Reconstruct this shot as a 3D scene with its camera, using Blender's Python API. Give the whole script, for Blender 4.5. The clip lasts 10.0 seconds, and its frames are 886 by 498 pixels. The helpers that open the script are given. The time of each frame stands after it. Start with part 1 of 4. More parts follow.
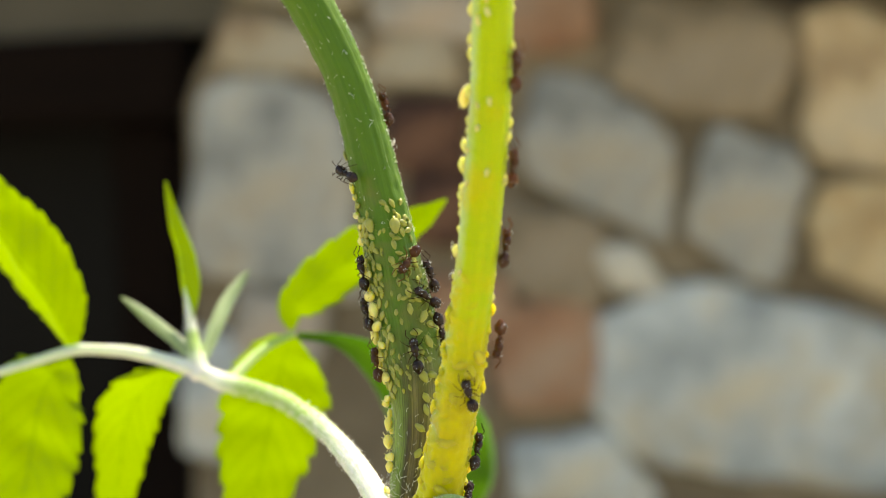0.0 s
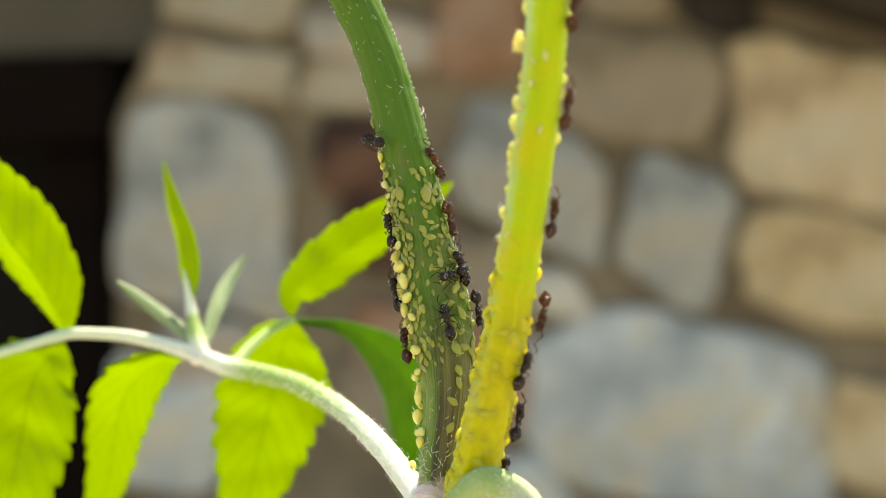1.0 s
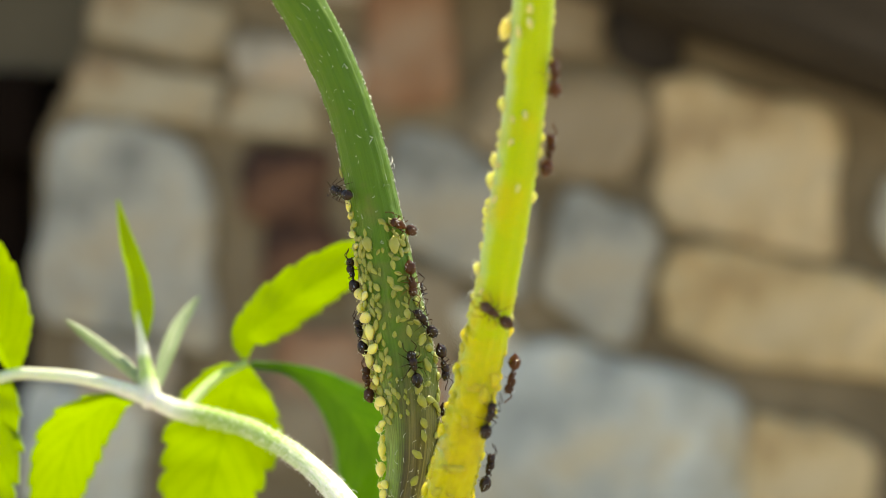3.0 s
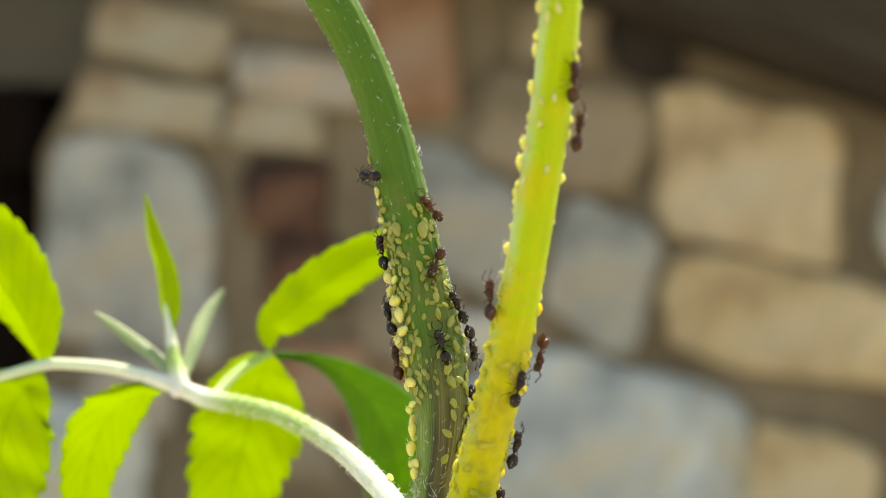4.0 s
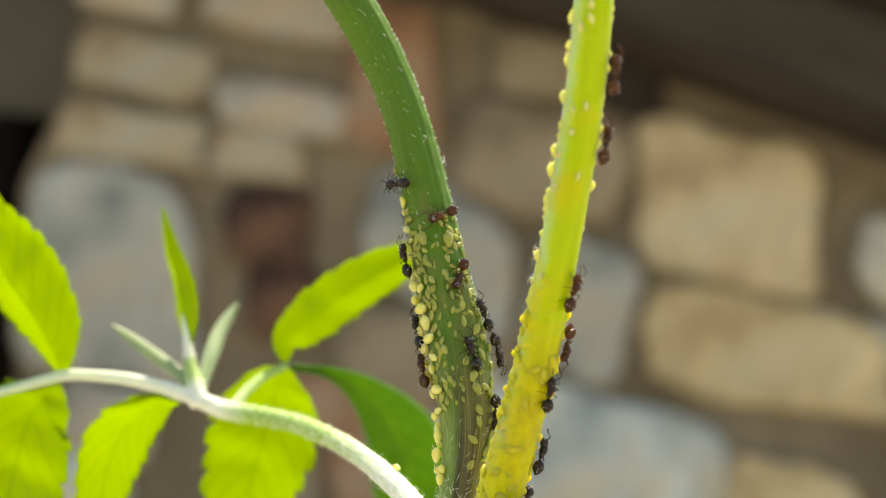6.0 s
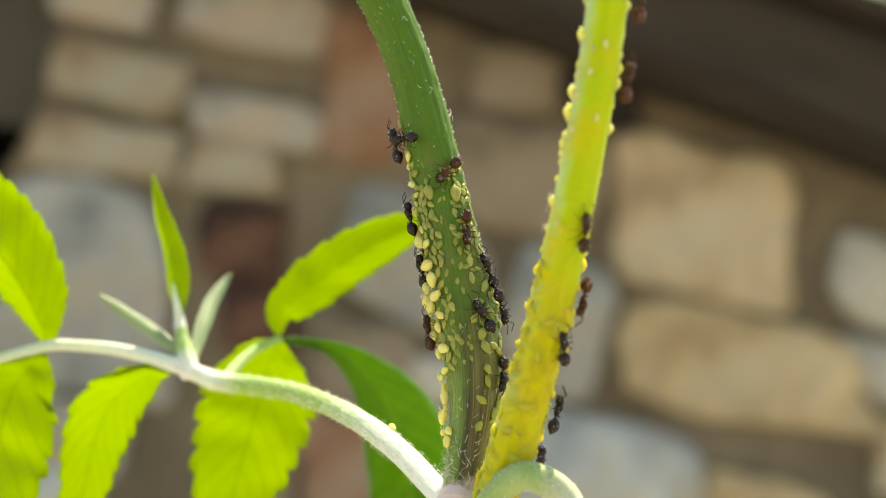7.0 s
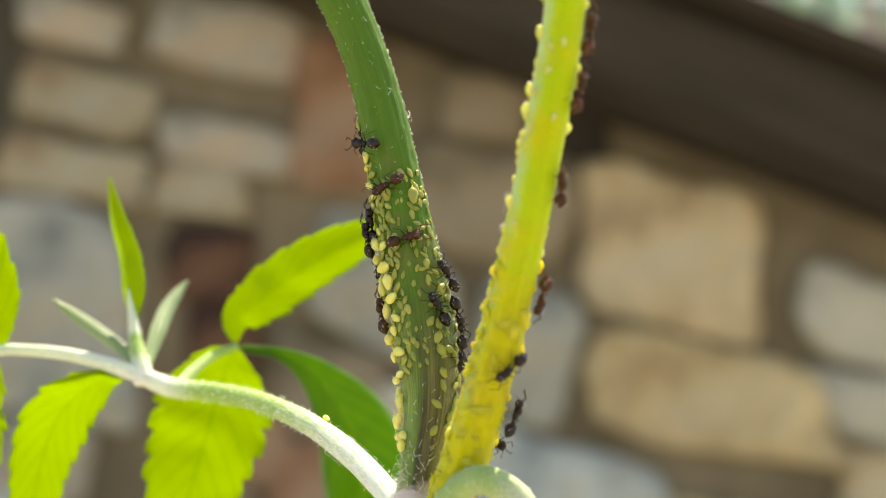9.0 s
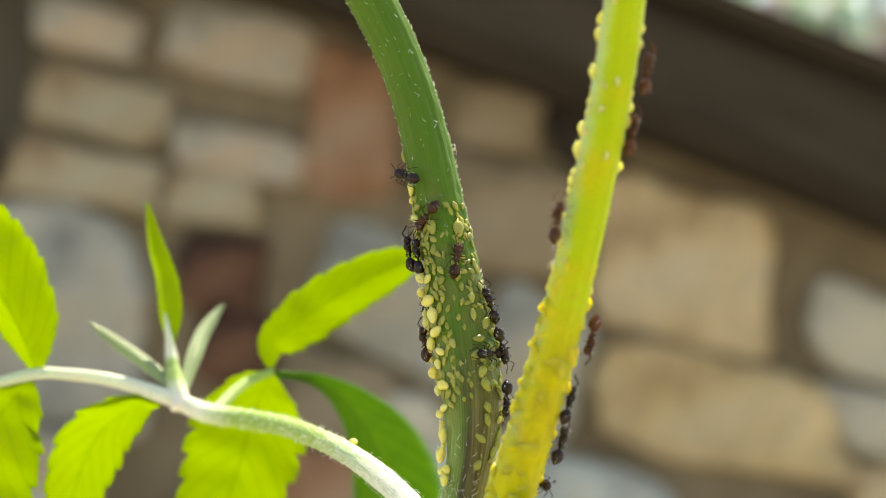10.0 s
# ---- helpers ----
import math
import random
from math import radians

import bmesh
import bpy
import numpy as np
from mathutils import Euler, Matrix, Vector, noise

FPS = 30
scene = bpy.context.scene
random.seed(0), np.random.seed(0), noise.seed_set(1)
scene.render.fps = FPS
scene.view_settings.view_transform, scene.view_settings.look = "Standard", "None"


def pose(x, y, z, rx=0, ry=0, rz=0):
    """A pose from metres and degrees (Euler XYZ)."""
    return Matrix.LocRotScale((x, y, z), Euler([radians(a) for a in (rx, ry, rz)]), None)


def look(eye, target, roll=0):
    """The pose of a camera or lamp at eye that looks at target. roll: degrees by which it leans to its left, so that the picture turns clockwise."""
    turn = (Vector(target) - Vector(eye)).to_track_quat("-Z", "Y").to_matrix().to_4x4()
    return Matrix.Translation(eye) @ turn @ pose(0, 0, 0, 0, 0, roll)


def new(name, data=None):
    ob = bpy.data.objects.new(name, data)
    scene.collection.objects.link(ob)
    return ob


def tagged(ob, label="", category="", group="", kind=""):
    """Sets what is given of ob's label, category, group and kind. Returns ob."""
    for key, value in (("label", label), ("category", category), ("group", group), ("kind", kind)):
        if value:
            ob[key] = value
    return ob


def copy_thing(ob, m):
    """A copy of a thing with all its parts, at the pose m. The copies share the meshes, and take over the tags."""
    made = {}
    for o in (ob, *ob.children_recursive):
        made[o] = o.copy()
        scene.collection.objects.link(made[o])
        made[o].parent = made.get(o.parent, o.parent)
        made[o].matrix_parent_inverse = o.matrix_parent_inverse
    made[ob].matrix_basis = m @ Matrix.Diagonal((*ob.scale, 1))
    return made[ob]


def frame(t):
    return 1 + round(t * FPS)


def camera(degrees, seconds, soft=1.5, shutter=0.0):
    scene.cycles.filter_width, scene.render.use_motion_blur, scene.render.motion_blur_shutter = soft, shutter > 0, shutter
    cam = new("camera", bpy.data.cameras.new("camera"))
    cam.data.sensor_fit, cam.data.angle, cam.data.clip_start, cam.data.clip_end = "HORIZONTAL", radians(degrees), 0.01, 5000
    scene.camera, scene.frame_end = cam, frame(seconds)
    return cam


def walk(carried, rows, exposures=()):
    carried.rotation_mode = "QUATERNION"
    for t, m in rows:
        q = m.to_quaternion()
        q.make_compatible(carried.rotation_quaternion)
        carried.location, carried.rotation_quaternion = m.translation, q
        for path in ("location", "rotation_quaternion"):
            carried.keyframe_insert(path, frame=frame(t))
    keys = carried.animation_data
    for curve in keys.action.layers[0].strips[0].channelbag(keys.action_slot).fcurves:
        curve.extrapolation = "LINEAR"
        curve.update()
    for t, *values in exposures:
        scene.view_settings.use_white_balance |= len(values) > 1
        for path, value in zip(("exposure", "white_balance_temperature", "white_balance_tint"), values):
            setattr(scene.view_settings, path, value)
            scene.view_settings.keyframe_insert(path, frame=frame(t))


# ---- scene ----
# ---- camera ----
cam = camera(36, 10.0, soft=0.5)
cam.data.dof.use_dof = True
cam.data.dof.focus_distance = 0.0855
cam.data.dof.aperture_fstop = 29
EXPOSURE = [(0.0, 0.92, 8300, 9), (10.0, 0.90, 8300, 9)]   # stops, kelvin, tint
PATH = [
    (0, (0.0238, -0.0942, 0.0164), (-0.1162, 0.8933, -0.0564), -2.37),
    (0.5, (0.0199, -0.0921, 0.0140), (-0.0866, 0.9001, -0.0507), -1.77),
    (1, (0.0166, -0.0930, 0.0127), (-0.0674, 0.9021, -0.0404), -1.77),
    (1.5, (0.0143, -0.0930, 0.0151), (-0.0393, 0.9047, -0.0259), -0.98),
    (2, (0.0132, -0.0927, 0.0146), (-0.0167, 0.9062, -0.0214), -0.53),
    (3.5, (0.0139, -0.0935, 0.0138), (-0.0121, 0.9057, -0.0161), -0.33),
    (4, (0.0120, -0.0952, 0.0125), (-0.0142, 0.9041, -0.0116), -0.72),
    (4.5, (0.0122, -0.0924, 0.0118), (-0.0074, 0.9072, -0.0100), -0.53),
    (5, (0.0119, -0.0942, 0.0105), (-0.0083, 0.9055, -0.0024), -0.86),
    (5.5, (0.0103, -0.0970, 0.0117), (-0.0053, 0.9029, 0.0063), -0.60),
    (7, (0.0067, -0.0933, 0.0070), (0.0170, 0.9066, 0.0199), -0.27),
    (7.5, (0.0057, -0.0915, 0.0053), (0.0293, 0.9079, 0.0311), 0.18),
    (8, (0.0057, -0.0929, 0.0062), (0.0336, 0.9062, 0.0387), 0.22),
    (8.5, (0.0077, -0.0919, 0.0063), (0.0420, 0.9070, 0.0383), 0.51),
    (9, (0.0075, -0.0923, 0.0054), (0.0402, 0.9066, 0.0391), 0.34),
    (9.5, (0.0073, -0.0916, 0.0076), (0.0410, 0.9072, 0.0436), 1.16),
    (10, (0.0052, -0.0923, 0.0069), (0.0317, 0.9065, 0.0471), 1.07),
]
walk(cam, [(t, look(eye, target, roll)) for t, eye, target, roll in PATH], EXPOSURE)

# ---- light ----
SUN_AIM = Vector((0.18, 0.46, 0.86)).normalized()   # towards the sun
world = bpy.data.worlds.new("sky")
scene.world = world
world.use_nodes = True
wn = world.node_tree
sky = wn.nodes.new("ShaderNodeTexSky")
sky.sky_type = "NISHITA"
sky.sun_disc = False
sky.sun_elevation = math.asin(SUN_AIM.z)
sky.sun_rotation = math.atan2(SUN_AIM.x, SUN_AIM.y)
back = wn.nodes["Background"]
wn.links.new(sky.outputs["Color"], back.inputs["Color"])
back.inputs["Strength"].default_value = 0.15
sun_data = bpy.data.lights.new("sun", "SUN")
sun_data.energy, sun_data.angle, sun_data.color = 4.8, radians(0.53), (1.0, 0.95, 0.86)
sun = new("sun", sun_data)
sun.matrix_world = look(SUN_AIM * 5, (0, 0, 0))

MM = 0.001


# ---- materials ----
class Mat:
    """A node material: its tree, with short ways to add nodes."""

    def __init__(self, name):
        self.mat = bpy.data.materials.new(name)
        self.mat.use_nodes = True
        self.nt = self.mat.node_tree
        self.bsdf = self.nt.nodes["Principled BSDF"]
        self.out = self.nt.nodes["Material Output"]

    def add(self, kind, **values):
        node = self.nt.nodes.new(kind)
        for key, value in values.items():
            node.inputs[key.replace("_", " ")].default_value = value
        return node

    def link(self, a, b):
        self.nt.links.new(a, b)

    def noise(self, scale, detail=4.0, rough=0.6, coords=None):
        n = self.add("ShaderNodeTexNoise", Scale=scale, Detail=detail, Roughness=rough)
        self.link((coords or self.coords("Object")), n.inputs["Vector"])
        return n.outputs["Fac"]

    def coords(self, which):
        return self.add("ShaderNodeTexCoord").outputs[which]

    def ramp(self, fac, stops):
        r = self.add("ShaderNodeValToRGB")
        el = r.color_ramp.elements
        while len(el) < len(stops):
            el.new(0.5)
        for e, (p, c) in zip(el, stops):
            e.position, e.color = p, (*c, 1)
        self.link(fac, r.inputs["Fac"])
        return r.outputs["Color"]

    def mix(self, fac, a, b, blend="MIX"):
        m = self.nt.nodes.new("ShaderNodeMix")
        m.data_type, m.blend_type = "RGBA", blend
        for sock, v in ((m.inputs[0], fac), (m.inputs[6], a), (m.inputs[7], b)):
            if isinstance(v, bpy.types.NodeSocket):
                self.link(v, sock)
            else:
                sock.default_value = v if isinstance(v, float) else (*v, 1)
        return m.outputs[2]

    def math(self, op, a, b=0.0, c=0.0):
        m = self.nt.nodes.new("ShaderNodeMath")
        m.operation = op
        for sock, v in zip(m.inputs, (a, b, c)):
            if isinstance(v, bpy.types.NodeSocket):
                self.link(v, sock)
            else:
                sock.default_value = v
        return m.outputs[0]

    def bump(self, height, strength, distance):
        b = self.add("ShaderNodeBump", Strength=strength, Distance=distance)
        self.link(height, b.inputs["Height"])
        self.link(b.outputs["Normal"], self.bsdf.inputs["Normal"])

    def set(self, **values):
        for key, value in values.items():
            sock = self.bsdf.inputs[key.replace("_", " ")]
            if isinstance(value, bpy.types.NodeSocket):
                self.link(value, sock)
            else:
                sock.default_value = value
        return self


def stone_mat(name, a, b, c):
    m = Mat(name)
    rnd = m.add("ShaderNodeObjectInfo").outputs["Random"]
    big = m.ramp(m.noise(11, 4, 0.7), [(0.40, a), (0.5, b), (0.60, c)])
    fine = m.mix(m.math("MULTIPLY", m.noise(45, 6, 0.7), 0.7), big, tuple(v * 0.55 for v in b))
    tone = m.add("ShaderNodeHueSaturation")
    m.link(fine, tone.inputs["Color"])
    blotch = m.math("MULTIPLY", m.math("SUBTRACT", m.noise(19, 4, 0.65), 0.5), 1.7)
    m.link(m.math("ADD", blotch, m.math("ADD", m.math("MULTIPLY", rnd, 0.2), 0.92)), tone.inputs["Value"])
    m.set(Base_Color=tone.outputs["Color"], Roughness=0.85)
    m.bump(m.noise(60, 6), 0.5, 0.004)
    return m.mat


STONE = {
    "T": stone_mat("tan_sandstone", (0.40, 0.28, 0.15), (0.62, 0.50, 0.30), (0.48, 0.43, 0.31)),
    "U": stone_mat("dull_tan_stone", (0.34, 0.22, 0.115), (0.45, 0.375, 0.24), (0.34, 0.325, 0.25)),
    "G": stone_mat("grey_stone", (0.30, 0.27, 0.21), (0.44, 0.42, 0.35), (0.42, 0.32, 0.21)),
    "B": stone_mat("blue_grey_slate", (0.39, 0.45, 0.45), (0.56, 0.61, 0.57), (0.54, 0.47, 0.30)),
    "O": stone_mat("ochre_stone", (0.57, 0.39, 0.18), (0.70, 0.55, 0.30), (0.54, 0.46, 0.30)),
    "R": stone_mat("red_brown_brick", (0.32, 0.155, 0.08), (0.40, 0.225, 0.125), (0.32, 0.24, 0.165)),
    "D": stone_mat("dark_brown_stone", (0.022, 0.010, 0.006), (0.056, 0.023, 0.012), (0.17, 0.085, 0.045)),
    "M": stone_mat("muted_brown_stone", (0.22, 0.175, 0.105), (0.34, 0.275, 0.175), (0.28, 0.235, 0.165)),
    "S": stone_mat("grey_blue_stone", (0.22, 0.24, 0.225), (0.40, 0.41, 0.36), (0.36, 0.31, 0.21)),
    # the shade in a hole of the wall, as a near-black colour
    "K": stone_mat("dark_recess", (0.010, 0.008, 0.006), (0.018, 0.014, 0.010), (0.03, 0.022, 0.014)),
    "W": stone_mat("pale_limestone", (0.541, 0.528, 0.446), (0.607, 0.594, 0.495), (0.487, 0.462, 0.356)),
}


def rough_mat(name, dark, light, scale, rough=0.85, relief=0.003):
    m = Mat(name)
    col = m.ramp(m.noise(scale, 5), [(0.3, dark), (0.7, light)])
    m.set(Base_Color=m.mix(m.math("MULTIPLY", m.noise(scale * 9, 4), 0.4), col, dark), Roughness=rough, Specular_IOR_Level=0.1)
    m.bump(m.noise(scale * 6, 6), 0.6, relief)
    return m.mat


MORTAR = rough_mat("mortar", (0.125, 0.100, 0.062), (0.285, 0.235, 0.155), 9)
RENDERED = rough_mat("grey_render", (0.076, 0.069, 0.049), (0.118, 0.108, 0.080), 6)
BOUNCE_GROUND = rough_mat("pale_bounce_ground", (0.30, 0.26, 0.20), (0.46, 0.41, 0.34), 12)


def timber_mat(name, dark, light):
    m = Mat(name)
    mp = m.add("ShaderNodeMapping")
    mp.inputs["Scale"].default_value = (1.5, 30, 30)
    m.link(m.coords("Object"), mp.inputs["Vector"])
    grain = m.noise(3, 6, 0.7, mp.outputs["Vector"])
    m.set(Base_Color=m.ramp(grain, [(0.3, dark), (0.7, light)]), Roughness=0.9, Specular_IOR_Level=0.1)
    m.bump(grain, 0.4, 0.003)
    return m.mat


# post, lintel and door carry the doorway's shade in their near-black colours
DARK_TIMBER = timber_mat("timber_with_shade_in_colour", (0.003, 0.0016, 0.001), (0.008, 0.004, 0.002))
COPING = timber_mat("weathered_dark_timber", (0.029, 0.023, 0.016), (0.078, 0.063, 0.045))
SHADED_DOOR = rough_mat("door_with_shade_in_colour", (0.002, 0.002, 0.0015), (0.004, 0.004, 0.003), 10, 0.5, 0.001)


def leaf_mat(name, face, through_a, through_b, vein, share, rim=None):
    """A thin leaf: it reflects its face colour and lets sunlight through."""
    m = Mat(name)
    uv = m.add("ShaderNodeSeparateXYZ")
    m.link(m.coords("UV"), uv.inputs[0])
    u, v = uv.outputs[0], m.math("ABSOLUTE", m.math("SUBTRACT", uv.outputs[1], 0.5))
    rib = m.math("MULTIPLY", m.math("LESS_THAN", v, 0.012), 0.7)
    wob = m.math("MULTIPLY", m.noise(400, 2), 0.25)
    comb = m.math("FRACT", m.math("ADD", m.math("SUBTRACT", m.math("MULTIPLY", u, 11.0), m.math("MULTIPLY", v, 5.0)), wob))
    side = m.math("MULTIPLY", m.math("LESS_THAN", m.math("ABSOLUTE", m.math("SUBTRACT", comb, 0.5)), 0.06), 0.5)
    lines = m.math("MAXIMUM", rib, side)
    patch = m.mix(m.noise(260, 3), through_a, through_b)
    cells = m.mix(m.math("MULTIPLY", m.noise(3500, 2), 0.3), patch, tuple(c * 0.6 for c in through_b))
    trans = m.mix(m.math("MULTIPLY", lines, 0.95), cells, vein)
    m.set(Base_Color=m.mix(m.math("MULTIPLY", lines, 0.5), m.mix(m.noise(300, 3), face, tuple(c * 0.7 for c in face)), vein), Roughness=0.45)
    if rim:
        band = m.add("ShaderNodeMapRange", From_Min=0.44, From_Max=0.48)
        m.link(v, band.inputs["Value"])
        now = m.bsdf.inputs["Base Color"].links[0].from_socket
        m.set(Base_Color=m.mix(band.outputs["Result"], now, rim))
    m.bump(m.math("ADD", m.math("MULTIPLY", lines, -1.0), m.noise(1500, 3)), 0.35, 0.0001)
    tr = m.add("ShaderNodeBsdfTranslucent")
    m.link(trans, tr.inputs["Color"])
    mixer = m.add("ShaderNodeMixShader", Fac=share)
    m.link(m.bsdf.outputs[0], mixer.inputs[1])
    m.link(tr.outputs[0], mixer.inputs[2])
    m.link(mixer.outputs[0], m.out.inputs["Surface"])
    return m.mat


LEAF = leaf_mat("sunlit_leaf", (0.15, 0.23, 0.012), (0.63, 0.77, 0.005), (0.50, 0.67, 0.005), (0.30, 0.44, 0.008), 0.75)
# the leaf with its shade put into darker face and through colours
LEAF_DARK = leaf_mat("leaf_with_shade_in_colour", (0.06, 0.15, 0.010), (0.27, 0.47, 0.014), (0.14, 0.30, 0.014), (0.30, 0.46, 0.03), 0.75, (0.5, 0.62, 0.46))
LEAF_DOWNY = leaf_mat("downy_young_leaf", (0.40, 0.53, 0.29), (0.48, 0.66, 0.24), (0.40, 0.6, 0.2), (0.72, 0.8, 0.62), 0.4, (0.72, 0.8, 0.62))


def stem_mat(name, dark, light, groove, glow, ridges, sss, patch=None, edge=0.55, low=0.6, crust=None, fuzz=0.0, lit_side=None):
    m = Mat(name)
    uv = m.add("ShaderNodeSeparateXYZ")
    m.link(m.coords("UV"), uv.inputs[0])
    mp = m.add("ShaderNodeMapping")
    mp.inputs["Scale"].default_value = (3.0, ridges, 1.0)
    m.link(m.coords("UV"), mp.inputs["Vector"])
    streak = m.noise(1.6, 4, 0.65, mp.outputs["Vector"])
    col = m.mix(m.noise(350, 3), m.ramp(streak, [(0.3, dark), (0.65, light)]), dark)
    cells = m.mix(m.math("MULTIPLY", m.noise(4000, 2), 0.15), col, groove)
    # skylight on the stalk's left side, put into the colour as a pale band
    if lit_side:
        band = m.add("ShaderNodeMapRange", From_Min=0.17, From_Max=0.07)
        m.link(m.math("ADD", m.math("ABSOLUTE", m.math("SUBTRACT", uv.outputs[1], 0.5)), m.math("MULTIPLY", m.math("SUBTRACT", m.noise(700, 3), 0.5), 0.12)), band.inputs["Value"])
        cells = m.mix(band.outputs["Result"], cells, lit_side)
    if crust:
        grown = m.add("ShaderNodeAttribute")
        grown.attribute_name = "crust"
        cells = m.mix(grown.outputs["Fac"], cells, crust)
        # lumps coloured paler, in place of the shading that subsurface scattering washes out
        lump = m.add("ShaderNodeAttribute")
        lump.attribute_name = "lump"
        cells = m.mix(m.math("MULTIPLY", lump.outputs["Fac"], 0.55), cells, tuple(min(1.0, c * 1.6 + 0.03) for c in crust))
    if patch:
        spots = m.math("ADD", m.noise(320, 3), m.math("MULTIPLY", m.math("SUBTRACT", uv.outputs[0], low), 0.5))
        soft = m.add("ShaderNodeMapRange", From_Min=edge - 0.13, From_Max=edge + 0.13)
        m.link(spots, soft.inputs["Value"])
        cells = m.mix(soft.outputs["Result"], cells, patch)
    m.set(Base_Color=cells, Roughness=0.45, Specular_IOR_Level=0.25, Subsurface_Weight=sss, Subsurface_Radius=glow, Subsurface_Scale=0.001, Sheen_Weight=fuzz, Sheen_Roughness=0.4)
    m.bump(m.math("ADD", streak, m.math("MULTIPLY", m.noise(2500, 3), 0.4)), 0.5, 0.00012)
    return m.mat


def green_stalk_mat():
    """Ribbed green skin above; pale, scarred and brown-grooved towards the node."""
    m = Mat("green_ribbed_stem")
    uv = m.add("ShaderNodeSeparateXYZ")
    m.link(m.coords("UV"), uv.inputs[0])
    mp = m.add("ShaderNodeMapping")
    mp.inputs["Scale"].default_value = (3.0, 30.0, 1.0)
    m.link(m.coords("UV"), mp.inputs["Vector"])
    streak = m.noise(1.6, 4, 0.65, mp.outputs["Vector"])
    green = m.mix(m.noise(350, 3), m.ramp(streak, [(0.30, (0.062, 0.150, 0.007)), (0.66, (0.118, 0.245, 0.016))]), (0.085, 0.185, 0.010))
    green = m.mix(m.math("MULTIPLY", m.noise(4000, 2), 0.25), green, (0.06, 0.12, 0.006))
    around = m.math("ADD", uv.outputs[1], m.math("MULTIPLY", m.math("SUBTRACT", streak, 0.5), 0.10))
    old = m.ramp(around, [(0.0, (0.17, 0.18, 0.06)), (0.14, (0.19, 0.17, 0.06)), (0.19, (0.05, 0.032, 0.012)), (0.235, (0.19, 0.16, 0.07)), (0.275, (0.028, 0.018, 0.008)), (0.32, (0.19, 0.33, 0.05)), (0.46, (0.33, 0.49, 0.13)), (0.75, (0.17, 0.24, 0.06)), (1.0, (0.17, 0.18, 0.06))])
    old = m.mix(m.math("MULTIPLY", m.noise(900, 3), 0.3), old, (0.26, 0.27, 0.14))
    fine = m.add("ShaderNodeMapping")
    fine.inputs["Scale"].default_value = (5.0, 85.0, 1.0)
    m.link(m.coords("UV"), fine.inputs["Vector"])
    scored = m.ramp(m.noise(1.5, 5, 0.7, fine.outputs["Vector"]), [(0.40, (0.75, 0.75, 0.75)), (0.56, (0.0, 0.0, 0.0))])
    old = m.mix(scored, old, (0.055, 0.050, 0.018))
    low = m.add("ShaderNodeMapRange", From_Min=0.62, From_Max=0.84)
    m.link(m.math("ADD", uv.outputs[0], m.math("MULTIPLY", m.math("SUBTRACT", m.noise(500, 3), 0.5), 0.2)), low.inputs["Value"])
    tan = m.add("ShaderNodeMapRange", From_Min=0.40, From_Max=0.58)
    m.link(m.math("ADD", m.noise(320, 3), m.math("MULTIPLY", m.math("SUBTRACT", uv.outputs[0], 0.74), 0.5)), tan.inputs["Value"])
    col = m.mix(low.outputs["Result"], m.mix(m.math("MULTIPLY", tan.outputs["Result"], 0.8), green, (0.15, 0.175, 0.04)), old)
    end = m.add("ShaderNodeMapRange", From_Min=0.94, From_Max=0.99)
    m.link(m.math("ADD", uv.outputs[0], m.math("MULTIPLY", m.math("SUBTRACT", m.noise(900, 3), 0.5), 0.12)), end.inputs["Value"])
    col = m.mix(end.outputs["Result"], col, (0.78, 0.62, 0.54))
    m.set(Base_Color=col, Roughness=0.5, Specular_IOR_Level=0.25, Subsurface_Weight=0.4, Subsurface_Radius=(0.4, 0.5, 0.04), Subsurface_Scale=0.001, Sheen_Weight=0.04, Sheen_Roughness=0.4)
    m.bump(m.math("ADD", streak, m.math("MULTIPLY", m.noise(2500, 3), 0.4)), 0.6, 0.00015)
    return m.mat


STEM_GREEN = green_stalk_mat()
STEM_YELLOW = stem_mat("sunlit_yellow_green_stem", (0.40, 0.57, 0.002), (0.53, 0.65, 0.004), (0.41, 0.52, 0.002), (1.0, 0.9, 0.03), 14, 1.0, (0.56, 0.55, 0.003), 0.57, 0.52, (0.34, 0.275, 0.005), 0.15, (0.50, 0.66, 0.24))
def downy_mat(name, green, pale, white, along):
    """A green skin under fine white down; along sets how white it is along the shoot."""
    m = Mat(name)
    uv = m.add("ShaderNodeSeparateXYZ")
    m.link(m.coords("UV"), uv.inputs[0])
    mp = m.add("ShaderNodeMapping")
    mp.inputs["Scale"].default_value = (60.0, 16.0, 1.0)
    m.link(m.coords("UV"), mp.inputs["Vector"])
    fluff = m.noise(1.5, 5, 0.7, mp.outputs["Vector"])
    amount = m.ramp(uv.outputs[0], [(u, (a, a, a)) for u, a in along])
    cover = m.add("ShaderNodeMapRange", From_Min=0.22, From_Max=0.78)
    m.link(m.math("ADD", m.math("ADD", fluff, -0.5), amount), cover.inputs["Value"])
    skin = m.mix(m.noise(500, 3), green, pale)
    m.set(Base_Color=m.mix(cover.outputs["Result"], skin, white), Roughness=0.6, Specular_IOR_Level=0.2, Subsurface_Weight=0.4,
          Subsurface_Radius=(0.6, 0.7, 0.35), Subsurface_Scale=0.001, Sheen_Weight=0.25, Sheen_Roughness=0.4)
    m.bump(m.math("ADD", fluff, m.noise(3500, 3)), 0.6, 0.00012)
    return m.mat


